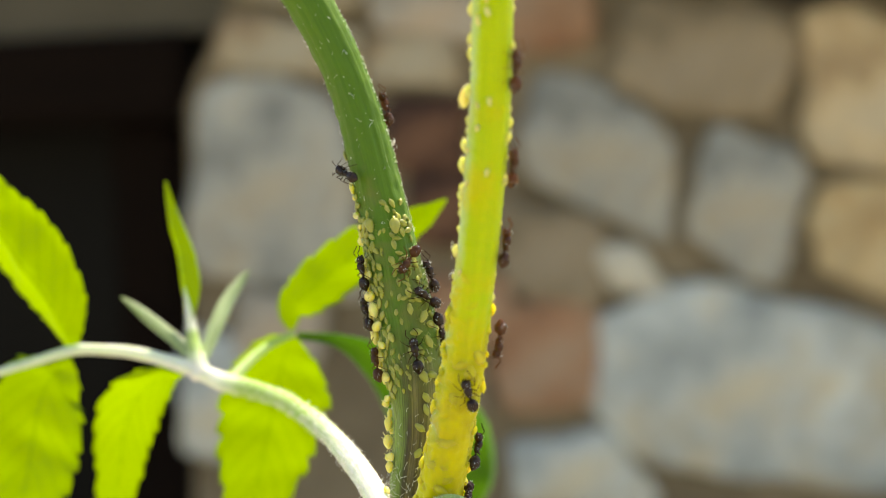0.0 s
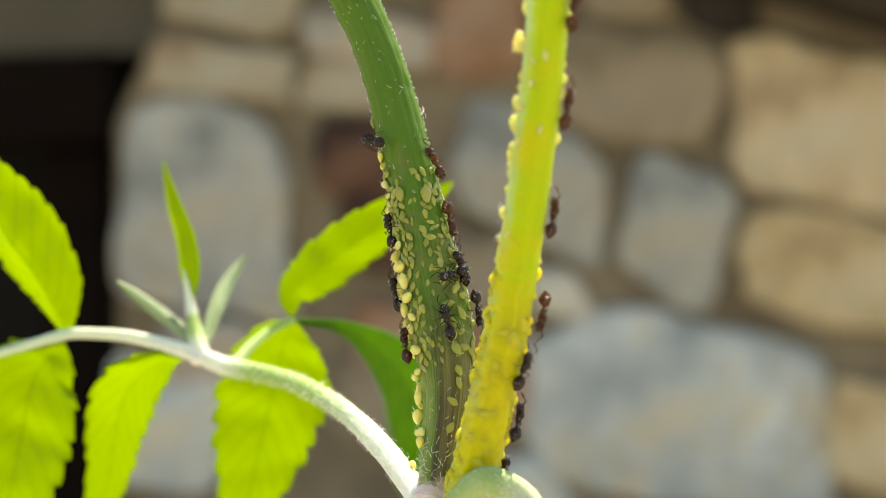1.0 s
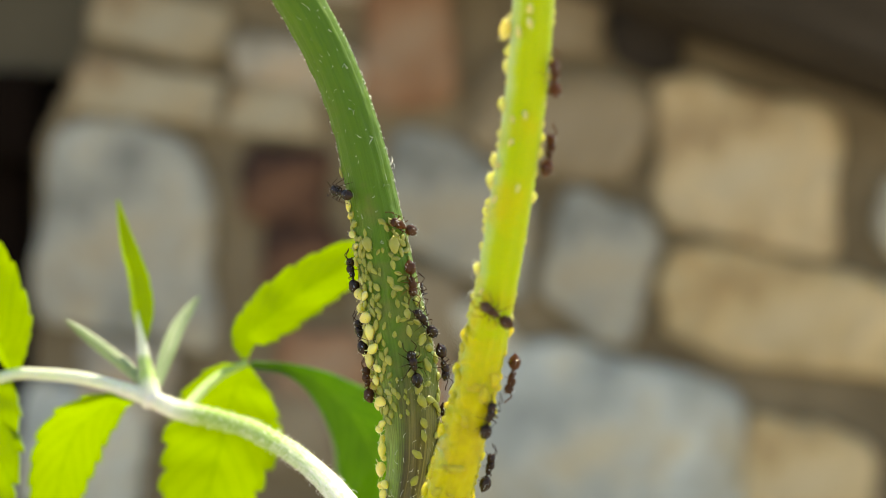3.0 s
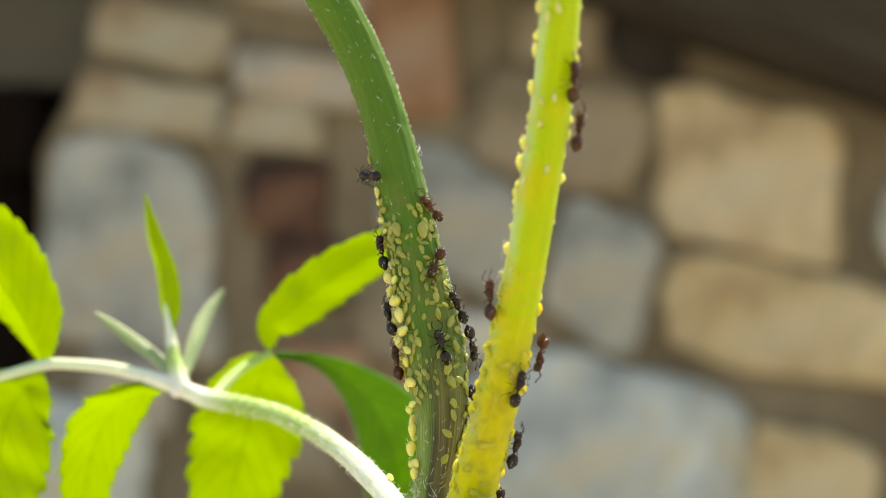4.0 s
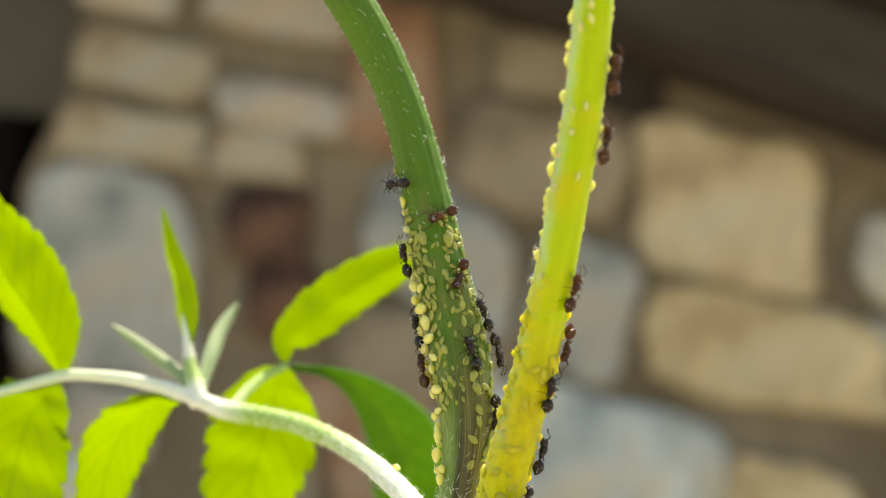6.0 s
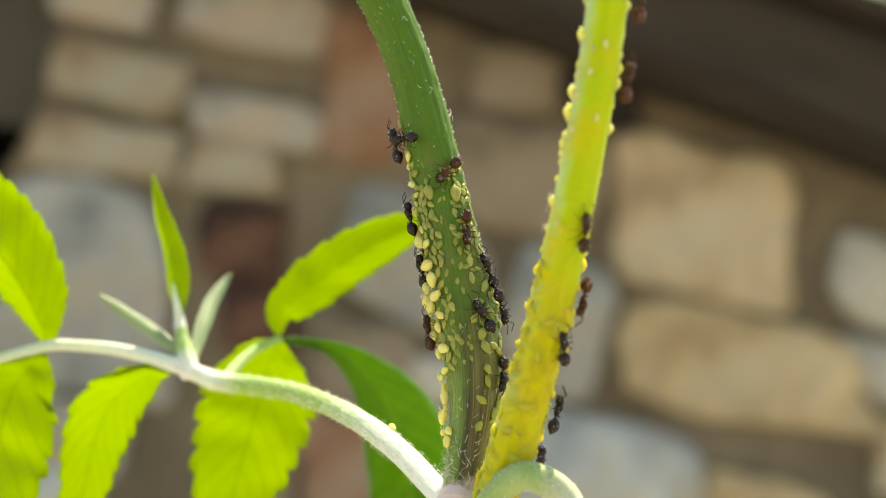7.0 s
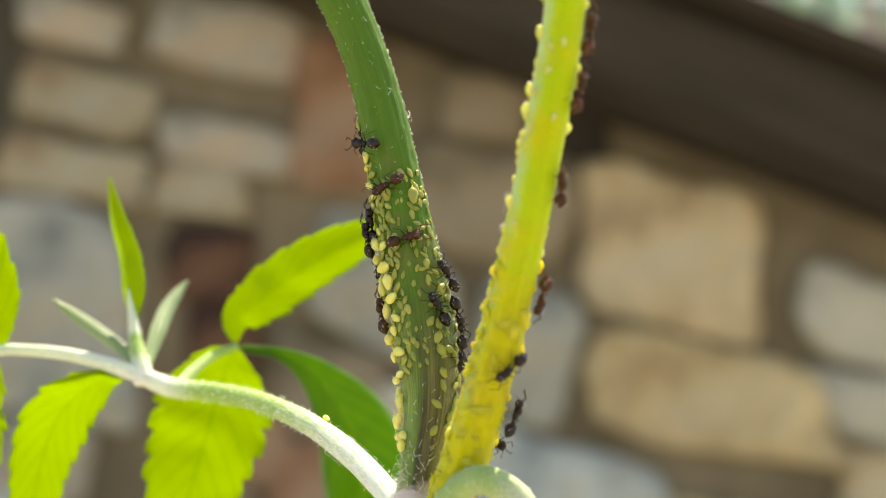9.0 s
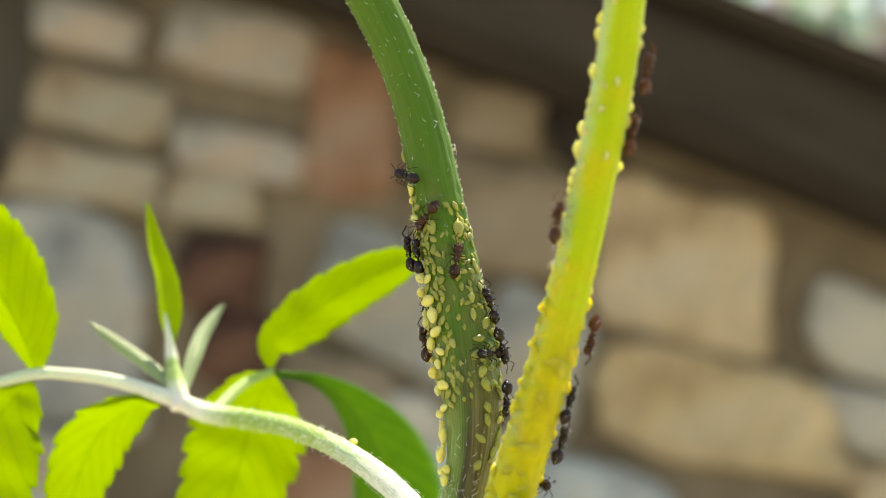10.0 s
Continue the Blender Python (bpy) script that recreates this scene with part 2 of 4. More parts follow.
# the first two amounts whiten the down further, for overexposed sunlight there
STEM_DOWNY = downy_mat("downy_white_green_stem", (0.25, 0.45, 0.06), (0.42, 0.60, 0.17), (0.88, 0.92, 0.82), [(0.0, 0.95), (0.16, 0.66), (0.28, 0.24), (0.43, 0.18), (0.5, 0.72), (0.75, 0.62), (1.0, 0.5)])
STEM_YOUNG = downy_mat("young_green_stalk", (0.22, 0.40, 0.05), (0.34, 0.52, 0.12), (0.8, 0.86, 0.7), [(0.0, 0.4), (0.5, 0.28), (1.0, 0.2)])
STEM_PALE = downy_mat("pale_downy_leaf_stalk", (0.24, 0.40, 0.07), (0.46, 0.58, 0.26), (0.80, 0.75, 0.68), [(0.0, 0.05), (0.3, 0.08), (0.45, 0.18), (0.55, 0.42), (0.7, 0.55), (1.0, 0.4)])
NODE_MAT = stem_mat("pinkish_white_node", (0.76, 0.58, 0.50), (0.90, 0.82, 0.75), (0.62, 0.42, 0.33), (0.6, 0.4, 0.3), 12, 0.4, fuzz=0.5)


def plain_sss(name, a, b, radius, rough, weight, scale=900):
    m = Mat(name)
    rnd = m.add("ShaderNodeObjectInfo").outputs["Random"]
    col = m.mix(rnd, a, b)
    m.set(Base_Color=m.mix(m.math("MULTIPLY", m.noise(scale * 4, 3), 0.4), col, tuple(c * 0.7 for c in b)), Roughness=rough,
          Subsurface_Weight=weight, Subsurface_Radius=radius, Subsurface_Scale=0.001)
    m.bump(m.noise(scale * 6, 3), 0.2, 0.00004)
    return m.mat


APHID_PALE = plain_sss("pale_green_aphid", (0.40, 0.405, 0.10), (0.24, 0.275, 0.045), (0.3, 0.3, 0.08), 0.35, 0.8)
APHID_YELLOW = plain_sss("yellow_aphid", (0.88, 0.71, 0.20), (0.82, 0.74, 0.26), (1.2, 1.0, 0.25), 0.35, 1.0)
APHID_LEMON = plain_sss("lemon_aphid", (0.68, 0.74, 0.16), (0.74, 0.72, 0.20), (1.4, 1.4, 0.3), 0.35, 1.0)
APHID_AMBER = plain_sss("amber_aphid", (0.62, 0.52, 0.015), (0.52, 0.47, 0.015), (1.8, 1.4, 0.05), 0.4, 1.0)


def hair_mat():
    """Clear white hairs, bright against the sun."""
    m = Mat("white_plant_hair")
    m.set(Base_Color=(0.93, 0.94, 0.9, 1), Roughness=0.3)
    tr = m.add("ShaderNodeBsdfTranslucent", Color=(0.95, 0.96, 0.92, 1))
    mixer = m.add("ShaderNodeMixShader", Fac=0.5)
    m.link(m.bsdf.outputs[0], mixer.inputs[1])
    m.link(tr.outputs[0], mixer.inputs[2])
    m.link(mixer.outputs[0], m.out.inputs["Surface"])
    return m.mat


HAIR = hair_mat()


def shell_mat(name, dark, red, glow, share):
    """A glossy insect shell, dark from the front and red-brown where the sun shines through it."""
    m = Mat(name)
    rnd = m.add("ShaderNodeObjectInfo").outputs["Random"]
    m.set(Base_Color=m.mix(rnd, dark, red), Roughness=0.6, Specular_IOR_Level=0.0, Coat_Weight=0.8, Coat_Roughness=0.05)
    m.bump(m.noise(5000, 3), 0.14, 0.00004)
    tr = m.add("ShaderNodeBsdfTranslucent")
    m.link(m.mix(rnd, glow, tuple(c * 0.5 for c in glow)), tr.inputs["Color"])
    mixer = m.add("ShaderNodeMixShader", Fac=share)
    m.link(m.bsdf.outputs[0], mixer.inputs[1])
    m.link(tr.outputs[0], mixer.inputs[2])
    m.link(mixer.outputs[0], m.out.inputs["Surface"])
    return m.mat


ANT_SHELL = shell_mat("dark_brown_ant_shell", (0.003, 0.002, 0.0015), (0.018, 0.007, 0.004), (0.85, 0.32, 0.08), 0.08)
# the same shell for sunlit ants, with the red sunlight put into its colours
ANT_BACKLIT = shell_mat("backlit_ant_shell", (0.02, 0.009, 0.004), (0.05, 0.020, 0.009), (0.90, 0.44, 0.17), 0.27)
ANT_EYE = plain_sss("black_ant_eye", (0.005, 0.005, 0.005), (0.008, 0.006, 0.006), (0.1, 0.1, 0.1), 0.1, 0.0)


# ---- building helpers ----
def mesh_of(bm, name, material, smooth=True):
    me = bpy.data.meshes.new(name)
    bmesh.ops.recalc_face_normals(bm, faces=bm.faces)
    bm.to_mesh(me)
    bm.free()
    if smooth:
        for p in me.polygons:
            p.use_smooth = True
    for one in material if isinstance(material, (list, tuple)) else [material]:
        me.materials.append(one)
    return me


def part(name, bm, material, parent=None, label="", smooth=True):
    ob = new(name, mesh_of(bm, name, material, smooth))
    ob.parent = parent
    return tagged(ob, label)


def smooth_path(pts, n):
    """Catmull-Rom through rows of numbers: n rows along it."""
    p = np.array(pts, float)
    p = np.vstack([2 * p[0] - p[1], p, 2 * p[-1] - p[-2]])
    rows, k = [], len(p) - 3
    for i in range(n):
        s = i / (n - 1) * k
        j = min(int(s), k - 1)
        f = s - j
        a, b, c, d = p[j:j + 4]
        rows.append(0.5 * (2 * b + (c - a) * f + (2 * a - 5 * b + 4 * c - d) * f ** 2 + (3 * b - a - 3 * c + d) * f ** 3))
    return np.array(rows)


def rings(rows):
    """Centre, tangent, side and front for each row of a path, with little twist."""
    out, side = [], Vector((1, 0, 0))
    for i, r in enumerate(rows):
        a, b = rows[max(i - 1, 0)], rows[min(i + 1, len(rows) - 1)]
        t = (Vector(b[:3]) - Vector(a[:3])).normalized()
        side = (side - t * side.dot(t)).normalized()
        out.append((Vector(r[:3]), t, side, t.cross(side)))
    return out


def tube(pts, seg=24, n=60, ridge=0.0, count=9, rough=0.02, flat=1.0, cap=True):
    """A bmesh tube, in metres, through rows of x, y, z, radius in millimetres."""
    rows = smooth_path(pts, n) * MM
    bm = bmesh.new()
    uvl = bm.loops.layers.uv.new("UVMap")
    loops = []
    for i, (c, t, s, f) in enumerate(rings(rows)):
        r, ring = rows[i][3], []
        for k in range(seg):
            a = 2 * math.pi * k / seg
            d = s * math.cos(a) + f * math.sin(a) * flat
            rr = r * (1 + ridge * math.cos(count * a) + rough * noise.noise(Vector((math.cos(a) * 2, math.sin(a) * 2, i * 0.25))))
            ring.append(bm.verts.new(c + d * rr))
        loops.append(ring)
    for i in range(len(loops) - 1):
        for k in range(seg):
            q = (k + 1) % seg
            face = bm.faces.new((loops[i][k], loops[i][q], loops[i + 1][q], loops[i + 1][k]))
            for lp, (uu, vv) in zip(face.loops, ((i, k), (i, k + 1), (i + 1, k + 1), (i + 1, k))):
                lp[uvl].uv = (uu / len(loops), vv / seg)
    if cap:
        bm.faces.new(loops[0])
        bm.faces.new(loops[-1])
    return bm


def thing(name, label, category, group="", at=(0, 0, 0)):
    ob = new(name)
    ob.empty_display_size = 0.002
    ob.location = at
    return tagged(ob, label, category, group)


def block(bm, x0, x1, y0, y1, z0, z1, bevel=0.0):
    m = Matrix.Translation(((x0 + x1) / 2, (y0 + y1) / 2, (z0 + z1) / 2)) @ Matrix.Diagonal((x1 - x0, y1 - y0, z1 - z0, 1))
    g = bmesh.ops.create_cube(bm, size=1, matrix=m)
    if bevel:
        bmesh.ops.bevel(bm, geom=list({e for v in g["verts"] for e in v.link_edges}), offset=bevel, segments=2, affect="EDGES")
    return bm


# ---- ground and wall ----
GROUND_Z = -0.62
# unseen ground, made pale so that it throws sunlight up at the wall
bm = bmesh.new()
bmesh.ops.create_grid(bm, x_segments=40, y_segments=40, size=60)
for v in bm.verts:
    v.co.z = GROUND_Z + 0.004 * noise.noise(v.co * 0.7)
ground = tagged(new("ground", mesh_of(bm, "ground", BOUNCE_GROUND)), "unseen pale ground added to bounce sunlight onto the stone wall", "ground", kind="structure")

WALL_Y = 1.10


def prism(outline, y0, y1):
    bm = bmesh.new()
    front = [bm.verts.new((x, y0, z)) for x, z in outline]
    rear = [bm.verts.new((x, y1, z)) for x, z in outline]
    bm.faces.new(front)
    bm.faces.new(rear)
    for i in range(len(outline)):
        j = (i + 1) % len(outline)
        bm.faces.new((front[i], front[j], rear[j], rear[i]))
    return bm


wall = tagged(new("wall_north", mesh_of(prism([(-0.40, GROUND_Z - 0.05), (1.6, GROUND_Z - 0.05), (1.6, -0.26), (0.06, 0.28), (0.0, 0.52), (-0.22, 0.52), (-0.326, 0.161), (-0.372, 0.069)],
                                        WALL_Y, WALL_Y + 0.3), "wall_north", MORTAR, False)),
              "rubble stone wall of tan, grey and reddish stones in wide mortar joints", "wall", kind="structure")


def stone(x, z, w, h, tilt, tone, skew=0.0, taper=0.0, cuts=None):
    """One irregular wall stone, bedded in the mortar; millimetres. cuts: how far its corners are knocked off, from the upper left round."""
    rng = random.Random(int(x * 7 + z * 13))
    bm = bmesh.new()
    n, ph = 56, rng.uniform(0, 9)
    cuts = cuts or [rng.choice((0.05, 0.12, 0.3)) for _ in range(4)]
    shape = []
    for k in range(n):
        a = 2 * math.pi * k / n
        c, s = math.cos(a), math.sin(a)
        p = 14.0
        q = (0 if c < 0 else 1) if s > 0 else (3 if c < 0 else 2)
        r = (abs(c) ** p + abs(s) ** p + ((abs(c) + abs(s)) / (2 - cuts[q])) ** p) ** (-1 / p)
        r *= 1.05 * (1 + 0.17 * noise.noise(Vector((c * 1.3 + ph, s * 1.3, ph))) + 0.10 * noise.noise(Vector((c * 3.1, s * 3.1 + ph, ph))))
        x0, z0 = c * r * (w + 11) / 2, s * r * (h + 11) / 2
        shape.append((x0 * (1 + taper * s) + skew * z0, z0 * (1 + rng.uniform(-0.01, 0.01))))
    loops = []
    for shrink, y in ((1.0, 12), (1.0, -9), (0.975, -14), (0.88, -17), (0.4, -18)):
        loops.append([bm.verts.new(Vector((px * shrink, y + 2.5 * noise.noise(Vector((px * 0.03, py * 0.03, ph))), py * shrink)) * MM) for px, py in shape])
    for a, b in zip(loops, loops[1:]):
        for k in range(n):
            bm.faces.new((a[k], a[(k + 1) % n], b[(k + 1) % n], b[k]))
    bm.faces.new(loops[-1])
    ob = part("stone", bm, STONE[tone], wall)
    ob.matrix_basis = pose(x * MM, WALL_Y, z * MM, 0, tilt, 0)
    return ob


# the K row is a dark hole in the wall, built as a near-black stone
UPPER_STONES = [
    (-261, 171, 106, 40, 14, "U", 0.03, -0.03), (-273, 111, 111, 35, 10, "U", 0.00, 0.00), (-143, 134, 101, 30, 11, "G", -0.02, -0.01),
    (-164, 95, 69, 31, 8, "U", -0.01, 0.00), (-145, 228, 112, 46, 11, "G", 0.05, 0.00), (-275, 240, 79, 29, 12, "G", -0.03, 0.02),
    (-45, 161, 68, 116, 3, "R", -0.05, -0.05), (83, 171, 66, 43, -0, "M", 0.04, 0.11), (159, 161, 52, 51, 3, "K", -0.02, 0.06),
]
MIDDLE_STONES = [
    (-295, -9, 136, 158, 8, "S", -0.05, -0.10, (.3, .1, .1, .1)), (-157, 30, 62, 51, 5, "D", 0.03, -0.01), (-4, 10, 132, 81, 29, "S", -0.34, 0.02, (.05, .3, .1, .2)),
    (82, 84, 131, 73, 14, "M", 0.01, 0.06, (.25, .2, .3, .2)), (248, 45, 142, 115, 11, "T", -0.20, -0.03, (.05, .1, .05, .1)), (407, -12, 85, 61, 11, "W", -0.18, -0.07),
]
LOW_STONES = [
    (-144, -36, 51, 48, 4, "D", -0.02, 0.01), (118, -40, 84, 90, 30, "S", -0.29, -0.07, (.2, .1, .25, .2)), (283, -83, 197, 78, 11, "O", -0.26, -0.07, (.15, .3, .25, .3)),
    (17, -93, 37, 28, 3, "W", -0.65, -0.06), (-50, -78, 80, 67, 8, "M", -0.18, -0.01), (-56, -169, 75, 81, -1, "R", 0.09, -0.06),
    (419, -91, 66, 45, 10, "W", -0.52, 0.24), (-124, -127, 66, 50, 5, "R", -0.03, -0.03),
]
FOOT_STONES = [
    (114, -195, 256, 141, 10, "B", -0.12, -0.00, (.42, .2, .25, .4)), (297, -226, 97, 74, 14, "O", -0.18, 0.02), (-338, -203, 92, 100, 9, "B", 0.00, -0.04),
    (-34, -272, 98, 56, -3, "B", -0.45, -0.26), (431, -162, 58, 56, 6, "T", -0.07, -0.04), (-149, -185, 61, 53, 4, "M", -0.04, -0.02),
    (-295, -138, 69, 53, 8, "G", -0.06, -0.02),
]
for row in UPPER_STONES + MIDDLE_STONES + LOW_STONES + FOOT_STONES:
    stone(*row)

# the sloping coping along the wall's top
coping = thing("coping_beam", "dark weathered timber beam sloping along the top of the stone wall", "beam")
part("beam", block(bmesh.new(), -1.1, 1.5, -0.09, 0.12, -0.062, 0.032, 0.012), COPING, coping, smooth=False)
part("cap_board", block(bmesh.new(), -1.1, 1.5, -0.11, 0.14, 0.036, 0.054, 0.006), COPING, coping, smooth=False)
coping.matrix_basis = pose(0.225, WALL_Y - 0.03, 0.211, 0, 20, 0)

# the dark doorway beside the wall
doorway = thing("doorway", "timber doorway beside the stone wall, coloured near black for its shade", "doorway")
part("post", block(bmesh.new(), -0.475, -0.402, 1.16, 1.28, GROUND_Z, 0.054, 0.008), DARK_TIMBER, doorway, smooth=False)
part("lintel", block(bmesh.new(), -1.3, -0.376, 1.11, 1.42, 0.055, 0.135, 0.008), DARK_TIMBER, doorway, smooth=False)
part("door_panel", block(bmesh.new(), -1.3, -0.475, 1.34, 1.40, GROUND_Z, 0.054), SHADED_DOOR, doorway, smooth=False)
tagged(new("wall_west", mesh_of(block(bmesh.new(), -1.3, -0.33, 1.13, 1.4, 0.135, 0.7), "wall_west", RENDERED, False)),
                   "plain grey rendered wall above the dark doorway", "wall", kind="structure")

# the shrub behind the wall
SHRUB_LEAF = leaf_mat("pale_shrub_leaf", (0.42, 0.56, 0.44), (0.62, 0.84, 0.66), (0.45, 0.72, 0.50), (0.5, 0.7, 0.5), 0.4)
SHRUB_BLOOM = leaf_mat("pale_pink_bloom", (0.74, 0.60, 0.58), (0.84, 0.70, 0.68), (0.75, 0.62, 0.70), (0.7, 0.55, 0.55), 0.4)
BARK = rough_mat("grey_bark", (0.10, 0.08, 0.06), (0.18, 0.15, 0.12), 30)
shrub = thing("shrub", "pale green shrub with pinkish blooms behind the stone wall", "shrub", at=(0.77, 1.9, GROUND_Z))
part("trunk", tube([(0, 0, -20, 22), (15, 5, 300, 18), (-10, 0, 700, 12), (20, 10, 1000, 6)], 10, 24, 0.05, 5, 0.1), BARK, shrub)
rng = random.Random(21)
for k in range(6):
    a = k * 1.05
    part("limb", tube([(0, 0, 380 + 60 * k, 9), (120 * math.cos(a), 90 * math.sin(a), 620 + 60 * k, 6), (250 * math.cos(a), 160 * math.sin(a), 900 + 40 * k, 3)], 8, 14, 0, 1, 0.05), BARK, shrub)
crown, bloom = bmesh.new(), bmesh.new()
for k in range(900):
    bm = bloom if k % 3 == 0 else crown
    d = Vector((rng.gauss(0, 1), rng.gauss(0, 1), rng.gauss(0, 1))).normalized() * rng.uniform(0.3, 1.0) ** 0.5
    c = Vector((d.x * 0.42, d.y * 0.25, 1.02 + d.z * 0.34))
    m = Matrix.Translation(c) @ Euler((rng.uniform(0, 6.3), rng.uniform(0, 6.3), rng.uniform(0, 6.3))).to_matrix().to_4x4()
    l, w = rng.uniform(0.03, 0.055), rng.uniform(0.010, 0.020)
    rim = [bm.verts.new(m @ Vector(p)) for p in ((-l, 0, 0), (-l * 0.3, w, 0.003), (l * 0.4, w * 0.8, 0.004), (l, 0, 0), (l * 0.4, -w * 0.8, 0.004), (-l * 0.3, -w, 0.003))]
    ridge = [bm.verts.new(m @ Vector(p)) for p in ((-l * 0.3, 0, -0.004), (l * 0.4, 0, -0.004))]
    for q in ((0, 1, 6), (6, 5, 0), (1, 2, 7, 6), (6, 7, 4, 5), (2, 3, 7), (7, 3, 4)):
        bm.faces.new([(rim + ridge)[j] for j in q])
tagged(part("crown", crown, SHRUB_LEAF, shrub), kind="stuff")
tagged(part("blossom", bloom, SHRUB_BLOOM, shrub, "pale pink blooms"), kind="stuff")

# ---- the plant ----
plant = thing("plant", "green plant with two stalks and a leafy downy side shoot", "plant", at=(0, 0, 0))
STEM1 = [(-1.06, -3.4, 32.0, 1.48), (1.73, -3.7, 28.0, 1.50), (3.46, -3.9, 25.0, 1.49), (4.82, -4.2, 22.0, 1.47), (5.84, -4.6, 19.0, 1.49), (6.61, -5.0, 16.0, 1.55), (7.25, -5.4, 13.0, 1.60),
         (7.85, -5.9, 10.0, 1.72), (8.47, -6.4, 7.0, 1.86), (9.05, -7.0, 4.0, 1.92), (9.40, -7.6, 1.0, 1.80), (9.38, -8.3, -2.0, 1.48), (8.95, -8.9, -5.0, 1.30), (8.6, -9.4, -8.0, 1.25)]
STEM2 = [(16.6, -22.4, 31.0, 1.08), (16.70, -21.7, 28.0, 1.08), (16.65, -20.9, 25.0, 1.09), (16.45, -20.2, 22.0, 1.11), (16.14, -19.4, 19.0, 1.13), (15.73, -18.6, 16.0, 1.14), (15.26, -17.7, 13.0, 1.15),
         (14.74, -16.9, 10.0, 1.17), (14.17, -16.0, 7.0, 1.18), (13.55, -15.0, 4.0, 1.20), (12.87, -14.1, 1.0, 1.25), (12.11, -13.1, -2.0, 1.29), (11.25, -12.1, -5.0, 1.30), (10.4, -11.2, -7.3, 1.2), (9.4, -10.4, -8.8, 1.0)]
SHOOT = [(8.3, -10.0, -8.3, 0.86), (7.5, -9.0, -7.3, 0.80), (5.0, -5.2, -5.15, 0.80), (2.0, -1.0, -3.45, 0.74), (-1.0, 2.8, -2.45, 0.71), (-3.5, 5.8, -2.0, 0.69), (-6.6, 9.1, -1.8, 0.68),
         (-9.8, 12.1, -1.7, 0.72), (-12.5, 12.6, -0.7, 0.62), (-15.2, 13.0, 0.1, 0.53), (-17.9, 13.2, 0.7, 0.49), (-20.9, 13.2, 1.0, 0.44), (-22.8, 13.0, 1.0, 0.44), (-25.4, 12.4, 0.4, 0.4), (-30.0, 11.2, -0.8, 0.33)]
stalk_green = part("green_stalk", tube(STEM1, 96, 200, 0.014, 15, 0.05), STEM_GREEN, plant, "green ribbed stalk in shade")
shoot = part("side_shoot", tube(SHOOT, 28, 160, 0.02, 8, 0.05), STEM_DOWNY, plant, "pale downy arching side shoot")
part("main_stem", tube([(8.6, -9.3, -6.6, 1.0), (8.5, -9.6, -7.2, 1.28), (8.4, -9.8, -7.7, 1.36), (8.3, -9.9, -8.4, 1.45), (8.2, -10.0, -9.6, 1.6), (8.2, -10.0, -14, 1.8), (8.0, -9.5, -60, 2.6), (7.0, -8.0, -300, 3.6), (6.0, -7.0, GROUND_Z / MM - 10, 5.0)], 28, 120, 0.03, 8, 0.06),
     NODE_MAT, plant, "pinkish white swollen stem node")
PETIOLE = [(8.7, -11.0, -11.5, 0.9), (9.8, -13.2, -7.5, 0.77), (11.1, -14.0, -5.7, 0.82), (12.4, -14.6, -5.1, 0.84), (14.0, -15.0, -5.8, 0.86), (14.8, -15.3, -7.0, 0.86), (15.3, -15.6, -9.3, 0.77), (15.0, -15.8, -20.3, 0.69)]
petiole = part("leaf_stalk", tube(PETIOLE, 28, 70, 0.02, 8, 0.05), STEM_PALE, plant, "pale green leaf stalk arching down")
part("leaf_stalk", tube([(-9.3, 12.0, -1.9, 0.45), (-8.4, 14.5, -0.6, 0.42), (-7.3, 17.0, 0.4, 0.38), (-5.6, 19.0, 1.15, 0.30)], 16, 30), STEM_YOUNG, plant)


